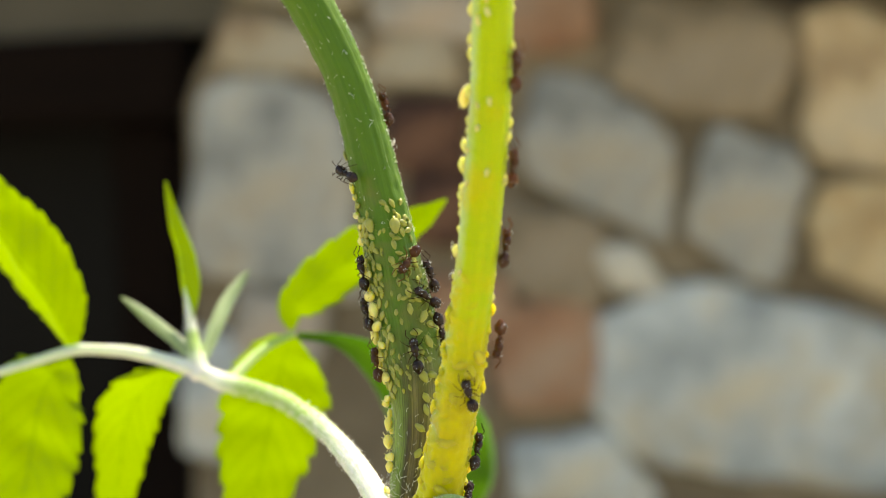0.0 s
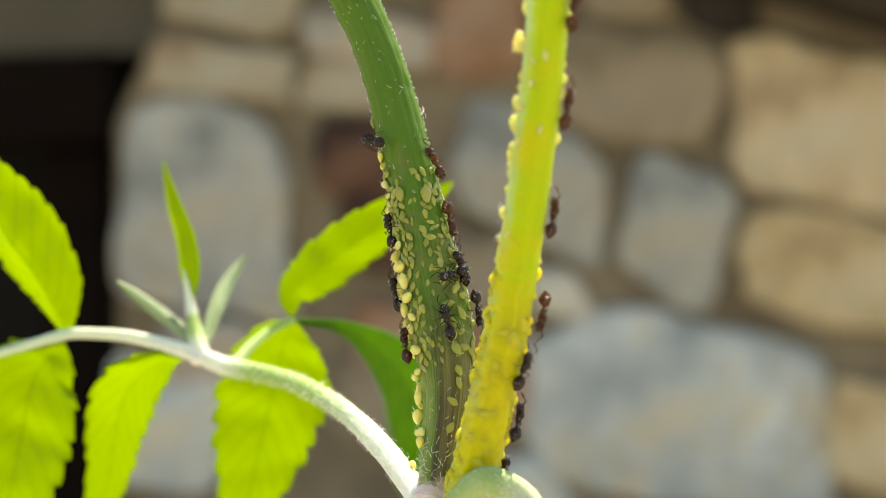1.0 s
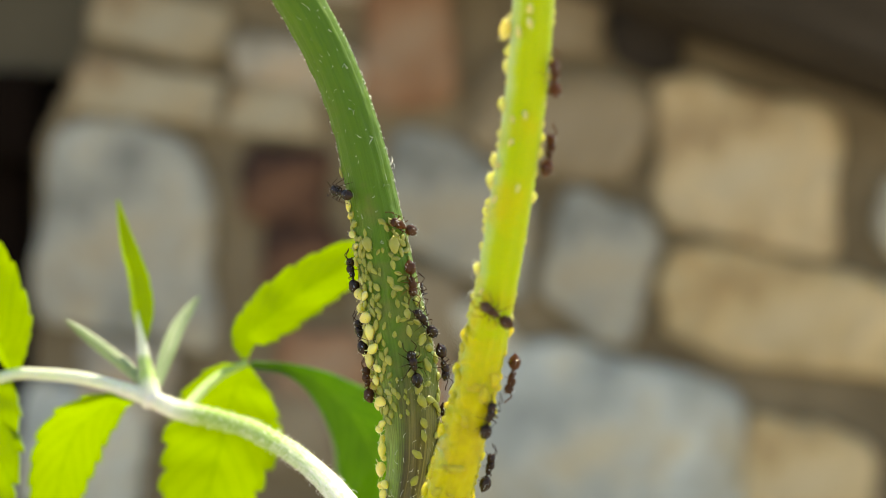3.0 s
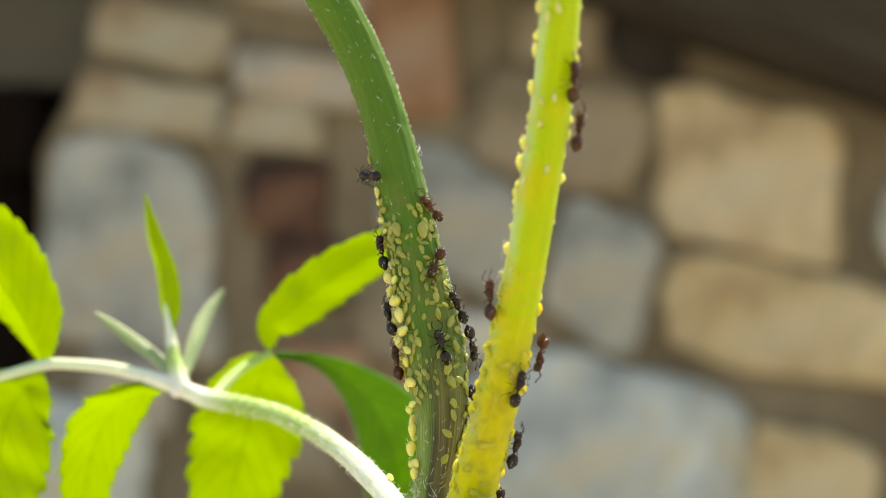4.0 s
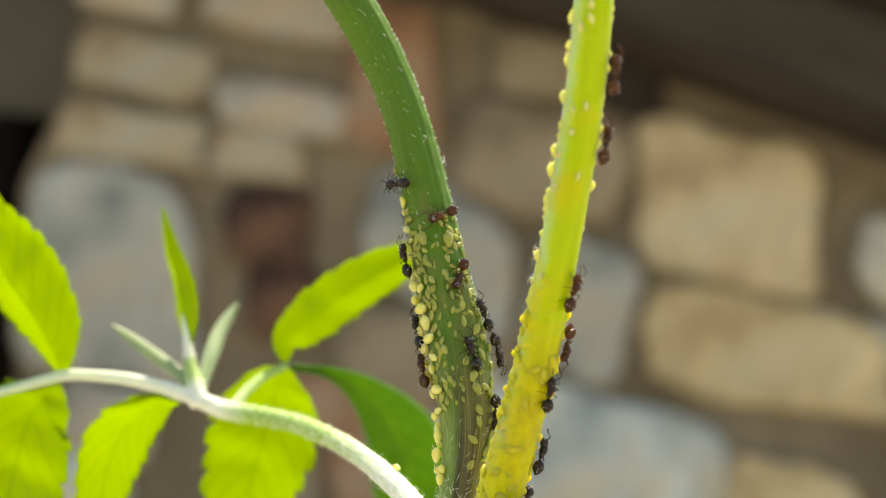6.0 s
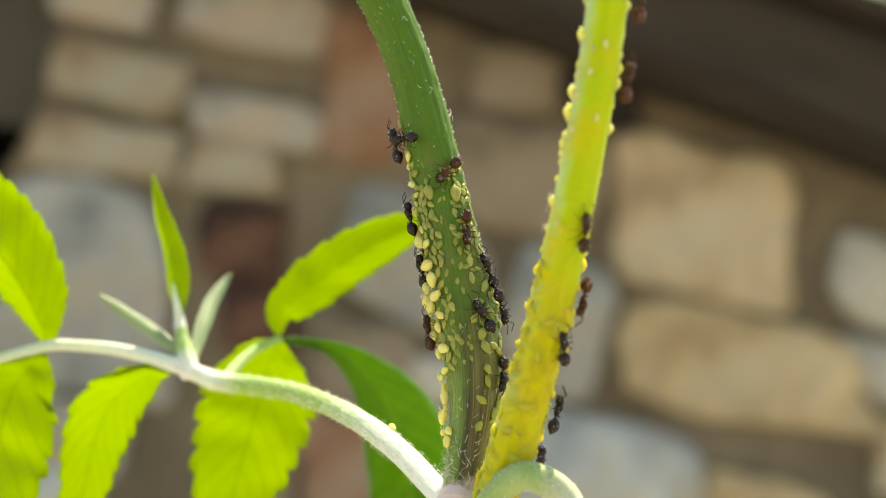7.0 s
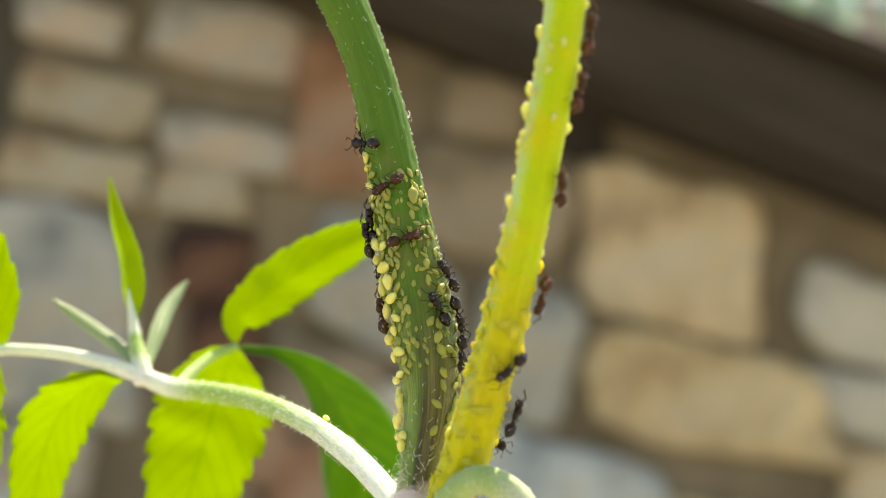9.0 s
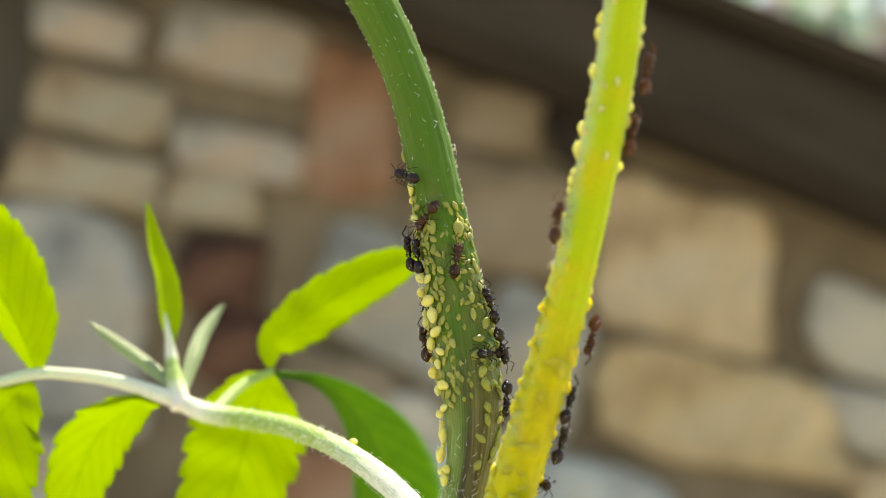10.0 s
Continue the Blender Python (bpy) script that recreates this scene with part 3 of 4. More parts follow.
def leaf(pts, side, material, fold=0.25, teeth=16, depth=0.19, curl=0.1, label="", name="leaf"):
    """A leaf blade with a folded midrib, toothed edges and some thickness, along rows of x, y, z, half width in millimetres."""
    n, across = 150, 11
    rows = smooth_path(pts, n)
    rows[:, 3] = np.maximum(rows[:, 3], 0.08)
    bm = bmesh.new()
    uvl = bm.loops.layers.uv.new("UVMap")
    want, ph = Vector(side), pts[0][0]
    layers = ([], [])
    for i, (c, t, _, _) in enumerate(rings(rows)):
        s = (want - t * want.dot(t)).normalized()
        nrm = t.cross(s)
        w = rows[i][3]
        phase = i / n * teeth + 0.35 * noise.noise(Vector((i * 0.11, ph, 0)))
        f = phase % 1.0
        tooth = 1 + depth * (0.75 + 0.6 * noise.noise(Vector((int(phase) * 3.7, ph, 4)))) * (1 - (1 - f) ** 2 - 0.55) * min(1.0, w)
        for lay, off in zip(layers, (0.07, -0.07)):
            line = []
            for k in range(across):
                v = k / (across - 1) * 2 - 1
                edge = tooth if abs(v) > 0.85 else 1
                p = c + s * (v * w * edge) + nrm * (fold * abs(v) * w + curl * w * noise.noise(Vector((i * 0.06, v * 1.2, ph))) + off * (1 - 0.7 * abs(v)) - 0.04 * (abs(v) < 0.1))
                line.append(bm.verts.new(p * MM))
            lay.append(line)
    def quad(a, b, c, d, ks):
        f = bm.faces.new((a, b, c, d))
        for lp, (uu, kk) in zip(f.loops, ks):
            lp[uvl].uv = (uu / n, kk / (across - 1))
    for lay in layers:
        for i in range(n - 1):
            for k in range(across - 1):
                quad(lay[i][k], lay[i][k + 1], lay[i + 1][k + 1], lay[i + 1][k], ((i, k), (i, k + 1), (i + 1, k + 1), (i + 1, k)))
    a, b = layers
    for i in range(n - 1):
        for k in (0, across - 1):
            quad(a[i][k], a[i + 1][k], b[i + 1][k], b[i][k], ((i, k), (i + 1, k), (i + 1, k), (i, k)))
    for i in (0, n - 1):
        for k in range(across - 1):
            quad(a[i][k], a[i][k + 1], b[i][k + 1], b[i][k], ((i, k), (i, k + 1), (i, k + 1), (i, k)))
    return part(name, bm, material, plant, label)


leaf([(-5.6, 19.0, 1.0, 0.47), (-6.3, 19.2, -0.4, 2.73), (-7.1, 19.5, -2.8, 4.25), (-7.9, 19.8, -5.7, 4.50), (-8.9, 20.0, -9.1, 4.08), (-9.9, 20.4, -12.6, 3.14), (-11.0, 20.8, -16.1, 1.81), (-11.8, 21.0, -18.9, 0.14)], (1, 0.1, 0), LEAF, 0.06, 11, label="bright yellow-green toothed leaf lit from behind")
leaf([(-5.7, 19.0, 1.5, 0.29), (-5.6, 19.0, 3.2, 1.25), (-4.1, 19.0, 4.6, 2.01), (-1.9, 19.2, 6.3, 2.21), (0.6, 19.4, 8.0, 2.12), (3.6, 19.6, 9.6, 1.74), (5.9, 19.8, 10.7, 1.06), (8.1, 20.0, 12.2, 0.10)], (0.6, 0.1, -0.8), LEAF, 0.15, 10)
leaf([(-5.2, 19.0, 1.0, 0.33), (-1.85, 19.6, 0.4, 0.60), (0.8, 22.0, -1.5, 1.6), (2.9, 27.0, -4.9, 3.1), (4.15, 31.0, -9.0, 4.4), (4.6, 36.0, -13.4, 5.12), (4.9, 37.0, -17.8, 4.07), (5.1, 38.0, -22.8, 0.16)], (0.75, 0.3, 0.5), LEAF_DARK, 0.12, 10, 0.02, label="smooth-edged leaf, coloured darker green for the shade on it")
leaf([(-13.5, 13.0, -1.2, 0.18), (-15.2, 13.6, -1.3, 1.30), (-18.3, 15.0, -3.5, 2.50), (-20.2, 16.5, -6.9, 2.45), (-21.2, 17.5, -10.5, 1.95), (-22.4, 18.3, -13.8, 1.35), (-23.4, 19.0, -17.6, 0.14)], (0.8, 0.2, -0.5), LEAF, 0.25, 12)
leaf([(-23.0, 13.0, 1.0, 0.36), (-23.4, 12.7, 2.6, 1.6), (-24.3, 12.4, 4.9, 2.8), (-26.4, 12.0, 8.4, 3.5), (-28.4, 11.5, 11.8, 3.1), (-29.6, 11.0, 14.9, 1.83), (-31.1, 11.0, 17.4, 0.13)], (0.8, -0.3, 0.4), LEAF, 0.5, 13)
leaf([(-23.3, 13.0, 0.6, 0.4), (-24.4, 13.0, -0.9, 2.6), (-25.6, 13.0, -2.4, 3.7), (-26.8, 13.0, -6.3, 4.2), (-27.7, 13.0, -10.2, 3.8), (-28.7, 13.0, -14.1, 2.3), (-29.4, 13.0, -18.1, 0.1)], (1, 0.1, 0.2), LEAF, 0.2, 12)
leaf([(-12.6, 13.5, 0.8, 0.40), (-13.0, 14.3, 3.0, 0.30), (-13.2, 14.7, 4.1, 0.62), (-13.5, 15.1, 5.6, 1.12), (-14.0, 15.8, 8.3, 1.08), (-15.1, 16.8, 11.5, 0.75), (-15.8, 17.9, 14.6, 0.12)], (0.9, -0.5, 0.3), LEAF, 0.5, 18, 0.12, label="young folded pointed leaflet")
leaf([(-12.5, 13.0, 0.2, 0.4), (-14.4, 14.0, 1.6, 0.5), (-16.8, 15.5, 3.0, 0.5), (-18.6, 16.5, 4.1, 0.35), (-19.9, 17.0, 4.9, 0.08)], (0.4, 0.3, 0.8), LEAF_DOWNY, 0.5, 10, 0.03, label="narrow downy young leaflet")
leaf([(-11.6, 13.3, 0.2, 0.4), (-11.3, 16.0, 2.5, 0.62), (-11.0, 18.5, 4.3, 0.6), (-10.4, 20.5, 5.7, 0.4), (-9.9, 21.4, 6.5, 0.08)], (0.8, 0.3, -0.4), LEAF_DOWNY, 0.5, 10, 0.03)
BUD = [(-11.8, 12.4, -1.4, 0.75), (-12.2, 13.0, 0.0, 0.75), (-12.7, 13.8, 1.6, 0.50), (-13.0, 14.3, 3.0, 0.38), (-13.3, 14.6, 4.4, 0.24), (-13.6, 15.0, 5.8, 0.06)]
bud = part("bud", tube(BUD, 16, 24, 0.05, 5, 0.1), STEM_DOWNY, plant, "pale downy shoot tip")

ANT_WALKS = []   # stalk, rows of seconds, height, angle round the stalk, heading, lift
ANT_WALKS.append(("green", [(0, 15.2, -46, -58, 0.3), (0.5, 15.1, -52, -62, 0.3), (1, 15.3, -52, -66, 0.3), (1.5, 15.2, -55, -64, 0.3), (2, 15.1, -55, -64, 0.3), (3.5, 15.2, -55, -66, 0.3), (4, 15.4, -55, -74, 0.3), (4.5, 15.1, -55, -84, 0.3), (5, 15.1, -54, -84, 0.3), (5.5, 15.6, -51, -78, 0.3), (7, 15.3, -47, -80, 0.3), (7.5, 14.7, -41, -126, 0.3), (8, 14.6, -28, -97, 0.3), (8.5, 14.9, -32, -82, 0.3), (9, 15, -42, -72, 0.3), (9.5, 14.9, -45, -64, 0.3), (10, 15.1, -52, -62, 0.3)]))
ANT_WALKS.append(("green", [(0, 8.8, -58, 8, 0.2), (0.5, 9, -66, -3, 0.2), (1, 9.6, -71, 5, 0), (1.5, 9.3, -83, -10, 0), (2, 9.3, -83, -4, 0.1), (3.5, 10.4, -76, 10, 0.2), (4, 10.5, -75, 6, 0.1), (4.5, 10.5, -76, 7, 0), (5, 10.7, -68, 9, 0), (5.5, 10.6, -66, 3, 0.3), (7, 10.5, -88, -7, 0.2), (7.5, 10.5, -88, -6, 0.2), (8, 10.6, -88, -1, 0.1), (8.5, 10.1, -87, -11, 0), (9, 10.1, -85, 11, 0), (9.5, 10, -79, 28, 0), (10, 10.5, -89, 15, 0.35)]))
ANT_WALKS.append(("green", [(0, 7.4, -150, 0, 0), (7, 8.2, -125, 0, 0), (8, 8.4, -108, 0, 0), (8.5, 9, -87, 5, 0.3), (9, 9.3, -87, 5, 0.35), (9.5, 10.7, -87, 5, 0.35), (10, 10.1, -71, 5, 0)]))
ANT_WALKS.append(("green", [(0, 18.9, 115, 350, 0), (0.5, 14.9, 92, -5, 0), (1, 13.1, 64, -30, 0), (1.5, 12.8, 71, -2, 0), (2, 12.6, 68, -17, 0), (3.5, 12.1, 46, -97, 0), (4, 12.5, 56, -47, 0), (4.5, 12.4, 62, -52, 0), (5, 12.6, 40, -91, 0), (5.5, 12.9, 27, -92, 0), (7, 12.7, 20, -124, 0), (7.5, 12.4, -2, -108, 0), (8, 12.3, -17, -103, 0), (8.5, 12.1, -17, -110, 0), (9, 12.1, -19, -106, 0), (9.5, 12.5, -19, -86, 0), (10, 12.3, -30, -126, 0)]))
ANT_WALKS.append(("green", [(0, 8.9, 37, -131, 0), (0.5, 9.3, 48, -179, 0), (1, 9.5, 64, -184, 0), (1.5, 9.5, 68, -186, 0), (2, 9, 56, -191, 0), (3.5, 9, 36, -166, 0), (4, 9, 35, -141, 0), (4.5, 8.9, 37, -137, 0), (5, 8.9, 31, -130, 0), (5.5, 8.8, 32, -135, 0), (7, 9, 29, -167, 0), (7.5, 8.5, 13, -177, 0), (8, 8.3, 0, -168, 0), (8.5, 8.9, 3, -224, 0), (9, 8.6, -8, -275, 0), (9.5, 9, 1, -314, 0), (10, 9.2, 7, -339, 0)]))
ANT_WALKS.append(("green", [(0, 7.7, 83, -27, 0), (0.5, 7.6, 83, -22, 0.1), (1, 6.3, 60, -9, 0), (1.5, 8.4, 72, -4, 0.3), (2, 8.3, 72, -6, 0.1), (3.3, 7.8, 150, -10, 0), (10, 7.2, 160, -20, 0)]))
ANT_WALKS.append(("green", [(0, 6.3, 55, -57, 0), (0.5, 6, 54, -99, 0), (1, 6, 40, -98, 0), (1.5, 6, 44, -103, 0), (2, 6.1, 49, -52, 0), (3.5, 6.1, 52, -32, 0), (4, 6, 63, -28, 0), (4.5, 6.2, 59, -21, 0), (5, 6, 67, -90, 0.1), (5.5, 6, 76, -31, 0), (7, 6.1, 54, -17, 0), (7.5, 6, 51, -36, 0.35), (8, 5.9, 50, -53, 0), (8.5, 6, 56, -26, 0.2), (9, 5.9, 52, -33, 0.2), (9.5, 6.1, 52, -11, 0.3), (10, 6.2, 52, -13, 0.1)]))
ANT_WALKS.append(("green", [(0, 4.3, 72, 167, 0), (0.5, 4.1, 83, 174, 0.1), (1, 3.9, 75, 178, 0.2), (1.5, 3.7, 66, 177, 0.35), (2, 3.7, 65, 176, 0.35), (3.5, 3.8, 65, 172, 0.35), (4, 3.8, 66, 174, 0.35), (4.5, 3.8, 64, 171, 0.35), (5, 3.6, 68, 174, 0.35), (5.5, 3.8, 78, 167, 0.35), (7, 3.9, 55, 169, 0.35), (7.5, 3.6, 52, 166, 0.35), (8, 3.7, 54, 165, 0.35), (8.5, 3.9, 56, 162, 0.35), (9, 3.6, 53, 166, 0.35), (9.5, 3.8, 53, 170, 0.35), (10, 3.8, 52, 167, 0.35)]))
ANT_WALKS.append(("green", [(0, 2.9, 14, -3, 0), (0.5, 3.1, 12, -14, 0), (1, 3.2, 13, -5, 0), (1.5, 3.2, 15, -2, 0), (2, 3.2, 16, 2, 0), (3.5, 3.7, 15, -8, 0), (4, 3.7, 14, -8, 0), (4.5, 3.8, 17, -7, 0), (5, 4, 19, -1, 0), (5.5, 3.9, 20, -1, 0), (7, 3.4, 25, -26, 0), (7.5, 4, 24, -11, 0), (8, 4.6, 26, 4, 0), (8.5, 4.2, 23, -32, 0), (9, 4, 26, -22, 0), (9.5, 3.6, 36, -50, 0), (10, 3.4, 39, -91, 0)]))
ANT_WALKS.append(("green", [(0, 6.2, -70, -11, 0.25), (0.5, 5.6, -78, -11, 0.25), (1, 5.7, -82, -7, 0.25), (1.5, 5.7, -83, -5, 0), (2, 6.5, -84, -5, 0.1), (3.5, 6.1, -83, -10, 0.25), (4, 6.3, -82, -9, 0.25), (4.5, 6.3, -84, -13, 0.2), (5, 5.5, -81, -9, 0.1), (5.5, 5.4, -82, -2, 0.2), (7, 7.1, -88, -2, 0), (8, 7.1, -89, 0, 0), (9, 6.7, -110, 0, 0), (10, 6.7, -120, 0, 0)]))
ANT_WALKS.append(("green", [(0, 2.8, -63, -8, 0.25), (0.5, 3, -72, -8, 0.25), (1, 2.3, -76, -6, 0.25), (1.5, 2.7, -82, -8, 0.25), (2, 3, -82, -10, 0.25), (3.5, 3.2, -82, -4, 0.25), (4, 3.4, -82, -3, 0.25), (4.5, 3.4, -82, -4, 0.25), (5, 3.4, -82, 1, 0.25), (5.5, 3.4, -78, -2, 0.25), (7, 3.2, -89, -1, 0.25), (7.5, 3.6, -89, 1, 0.2), (8, 3.8, -89, 9, 0.1), (8.5, 4.4, -88, 5, 0.2), (9, 4.5, -88, 4, 0.2), (9.5, 4.6, -88, 3, 0.1), (10, 4.8, -90, 3, 0.2)]))
ANT_WALKS.append(("green", [(0, 12.1, -150, 8, 0), (6.3, 12.6, -135, 8, 0), (6.8, 13.9, -100, 4, 0.3), (7, 15.3, -90, 5, 0.3), (7.5, 16.7, -88, 5, 0.1), (8, 15.9, -90, -5, 0.3), (8.5, 15.9, -105, -10, 0), (9.2, 16, -140, -10, 0), (10, 15.9, -150, -10, 0)]))
ANT_WALKS.append(("green", [(0, 0.7, 92, -178, 0), (7, 0.1, 62, -173, 0), (7.5, -0.2, 59, -167, 0), (8, -0.1, 59, -166, 0), (8.5, 0.3, 61, -168, 0.3), (9, 1.4, 54, -170, 0.35), (9.5, 1.1, 55, -172, 0.35), (10, 0.8, 55, -173, 0.35)]))
ANT_WALKS.append(("yellow", [(0, 10.9, 92, 28, 0), (0.5, 10.7, 90, 29, 0), (1, 10.5, 87, 22, 0), (1.5, 10.2, 72, 21, 0), (2, 10, 86, 20, 0), (3.5, 7.8, -30, -100, 0), (4, 7.6, -66, -28, 0.3), (4.5, 8.3, -60, -13, 0), (5, 9.1, 29, 55, 0), (5.5, 8.6, 59, 18, 0), (7, 9.3, 29, -6, 0), (7.5, 9, 72, 57, 0), (8, 10.1, 80, 9, 0), (8.5, 11.8, 81, 11, 0.3), (9, 11.6, 66, -25, 0), (9.5, 12.1, -12, -66, 0), (10, 11.4, -64, -7, 0.3)]))
ANT_WALKS.append(("yellow", [(0, 5.5, 92, -158, 0.3), (0.5, 5.7, 91, -157, 0.3), (1, 5.2, 88, -158, 0.3), (1.5, 4.9, 87, -156, 0.35), (2, 4.9, 86, -158, 0.35), (3.5, 4.8, 87, -158, 0.3), (4, 4.8, 86, -157, 0.3), (4.5, 5, 86, -157, 0.35), (5, 5.8, 85, -160, 0.1), (5.5, 5.7, 84, -156, 0), (7, 5.6, 82, -155, 0.1), (7.5, 6.1, 81, -168, 0), (8, 5.5, 81, -166, 0), (8.5, 6.2, 82, -171, 0.1), (9, 5.9, 71, -167, 0.2), (9.5, 6, 70, -166, 0.3), (10, 5.7, 81, -159, 0.3)]))
ANT_WALKS.append(("yellow", [(0, 2.5, 26, -24, 0), (0.5, 2.2, 52, -15, 0), (1, 1.9, 57, 19, 0), (1.5, 2, 53, 21, 0), (2, 2.2, 57, 25, 0), (3.5, 2.5, 33, -9, 0), (4, 2.9, 35, 5, 0), (4.5, 3.1, 37, -1, 0), (5, 2.9, 40, 11, 0), (5.5, 2.8, 45, 7, 0), (7, 2.8, 44, -22, 0), (7.5, 2.7, 39, -42, 0), (8, 2.2, 39, -130, 0), (8.5, 2, 38, -132, 0), (9, 1.9, 32, -135, 0), (9.5, 2.3, 55, 25, 0), (10, 1.7, 81, 27, 0)]))
ANT_WALKS.append(("yellow", [(0, -1.6, 92, 29, 0), (0.5, -1.3, 91, 28, 0.1), (1, -1.5, 89, 29, 0.1), (1.5, -1.3, 88, 25, 0.2), (2, -1.3, 87, 26, 0.3), (3.5, -1, 88, 19, 0.2), (4, -1.2, 86, 18, 0.1), (4.5, -0.7, 87, 22, 0.1), (5, -1.1, 86, 19, 0), (5.5, -1.3, 85, 13, 0), (7, -1.2, 83, 22, 0.2), (7.5, -0.9, 82, 28, 0.35), (8, -1.2, 82, 34, 0.35), (8.5, -0.8, 84, 4, 0.35), (9, -1, 71, 26, 0.35), (9.5, 0, 70, 19, 0.3), (10, -0.6, 82, 12, 0.2)]))
ANT_WALKS.append(("yellow", [(0, -4.3, 92, -84, 0), (0.5, -3.6, 92, -86, 0), (1, -4.4, 90, -91, 0), (4, -4.4, 87, -96, 0), (4.5, -3.8, 87, -92, 0), (5, -4.1, 87, -96, 0), (7, -3.8, 84, -90, 0), (7.5, -3.6, 83, -89, 0), (8, -3.6, 93, -93, 0), (8.5, -3.2, 105, -82, 0), (9, -3.2, 122, -74, 0), (10, -3.3, 117, -76, 0)]))
ANT_WALKS.append(("yellow", [(0, 15.4, 89, -6, 0), (0.5, 16, 67, 10, 0), (1, 16.4, 84, 11, 0), (1.5, 16.7, 86, 14, 0), (2, 16.4, 85, 12, 0), (3.5, 17.4, 85, 21, 0.2), (4, 17.4, 84, 23, 0.2), (4.5, 16.9, 84, 17, 0.2), (5, 16.7, 84, 17, 0.2), (5.5, 17, 83, 15, 0), (7, 17.3, 80, 10, 0.2), (7.5, 16.8, 79, 45, 0.2), (8, 16.9, 79, 91, 0), (8.5, 17, 81, 20, 0), (9, 16.7, 64, 5, 0), (9.5, 16.6, 81, 5, 0.2), (10, 16.5, 79, 8, 0)]))
ANT_WALKS.append(("yellow", [(0, 20.7, 66, 1, 0), (0.5, 21, 76, 3, 0), (1, 21.5, 64, 7, 0), (1.5, 19.4, 68, 8, 0), (2, 22.9, 35, 9, 0), (3.5, 20.1, 85, -45, 0), (4, 20.1, 43, -1, 0), (4.5, 20.2, 73, -5, 0), (5, 20.5, 71, -6, 0), (5.5, 20.6, 66, -2, 0), (7, 21.4, 80, 4, 0.3), (7.5, 20.4, 79, -2, 0.1), (8, 20.7, 79, 3, 0), (8.5, 20.1, 80, -3, 0.35), (9, 19.7, 80, -5, 0), (9.5, 19.8, 80, -2, 0), (10, 19.7, 79, -6, 0.2)]))

SHOOT_STEPS = [(0, 30), (4.5, 42), (5, 45), (5.5, 47), (7, 52), (7.5, 55), (8, 57), (10, 68)]   # seconds, row along the side shoot

# ---- places on the stalks ----
def stalk_rows(pts):
    rows = smooth_path(pts, 300)
    return rows, rings(rows)


STALKS = {"green": stalk_rows(STEM1), "yellow": stalk_rows(STEM2), "shoot": stalk_rows(SHOOT), "bud": stalk_rows(BUD), "petiole": stalk_rows(PETIOLE)}


def frame_on(stalk, i, phi):
    """Centre, upward tangent, outward normal and radius at row i of a stalk; phi: degrees round it from the side that faces -y towards +x."""
    rows, fr = STALKS[stalk]
    up = -fr[i][1]
    ex = (Vector((1, 0, 0)) - up * up.x).normalized()
    f0 = up.cross(ex)
    if f0.y > 0:
        f0 = -f0
    n = f0 * math.cos(radians(phi)) + ex * math.sin(radians(phi))
    return fr[i][0], up, n, rows[i][3]


def row_at(stalk, z):
    return int(np.argmin(np.abs(STALKS[stalk][0][:, 2] - z)))


def on_stalk(stalk, z, phi, heading, lift=0.0, i=None):
    """The pose of a small animal that stands on a stalk with its head along the heading (0: up the stalk)."""
    rows = STALKS[stalk][0]
    i = row_at(stalk, z) if i is None else i
    c, up, n, r = frame_on(stalk, i, phi)
    c = c + up * ((z - rows[i][2]) * up.z if stalk != "shoot" else 0.0)
    ahead = up * math.cos(radians(heading)) + up.cross(n) * math.sin(radians(heading))
    m = Matrix((ahead, n.cross(ahead), n)).transposed().to_4x4()
    m.translation = (c + n * (r + lift)) * MM
    return m


# ---- the sunlit stalk, with the crust of tiny aphids grown over its lower half ----
def crusted_stalk():
    rng = random.Random(12)
    lumps = []
    for _ in range(700):
        z = rng.uniform(-7.2, 9.5)
        if rng.random() > 1.05 - max(0.0, z) / 9.0:
            continue
        m = on_stalk("yellow", z, rng.uniform(-125, 125), rng.gauss(180, 40))
        lumps.append((*(m.translation / MM), *m.col[0][:3], *m.col[1][:3], rng.uniform(0.5, 0.95)))
    lumps = np.array(lumps)
    seg, n = 84, 520
    bm = tube(STEM2, seg, n, 0.015, 9, 0.04)
    mids = smooth_path(STEM2, n)[:, :3]
    layer = bm.verts.layers.float.new("crust")
    lump = bm.verts.layers.float.new("lump")
    bm.verts.ensure_lookup_table()
    co = np.array([v.co for v in bm.verts]) / MM
    out = co - np.repeat(mids, seg, 0)
    out /= np.linalg.norm(out, axis=1)[:, None]
    rise = np.zeros(len(co))
    for row in lumps:
        near = np.nonzero(np.abs(co[:, 2] - row[2]) < 0.8)[0]
        off = co[near] - row[:3]
        k = ((off @ row[3:6]) / (0.52 * row[9])) ** 2 + ((off @ row[6:9]) / (0.28 * row[9])) ** 2 + ((off * out[near]).sum(1) / (0.6 * row[9])) ** 2
        rise[near] = np.maximum(rise[near], 0.12 * row[9] * np.sqrt(np.clip(1 - k, 0, 1)))
    for v, d, h in zip(bm.verts, out, rise):
        h *= 1.4 if d[0] < -0.35 else 0.7
        v.co += Vector(d * h) * MM
        # crust colour is weaker to the left, keeping that side pale as if lit
        grown = min(1.0, max(0.0, (7.0 - v.co.z / MM) / 5.0)) * (0.35 + 0.65 * max(0.0, min(1.0, 1.4 + 1.6 * d[0])))
        v[layer] = min(1.0, max(h * 3, 0.9 * grown))
        v[lump] = min(1.0, h * 9) * (1.0 if d[0] < -0.1 else 0.45)
    return bm


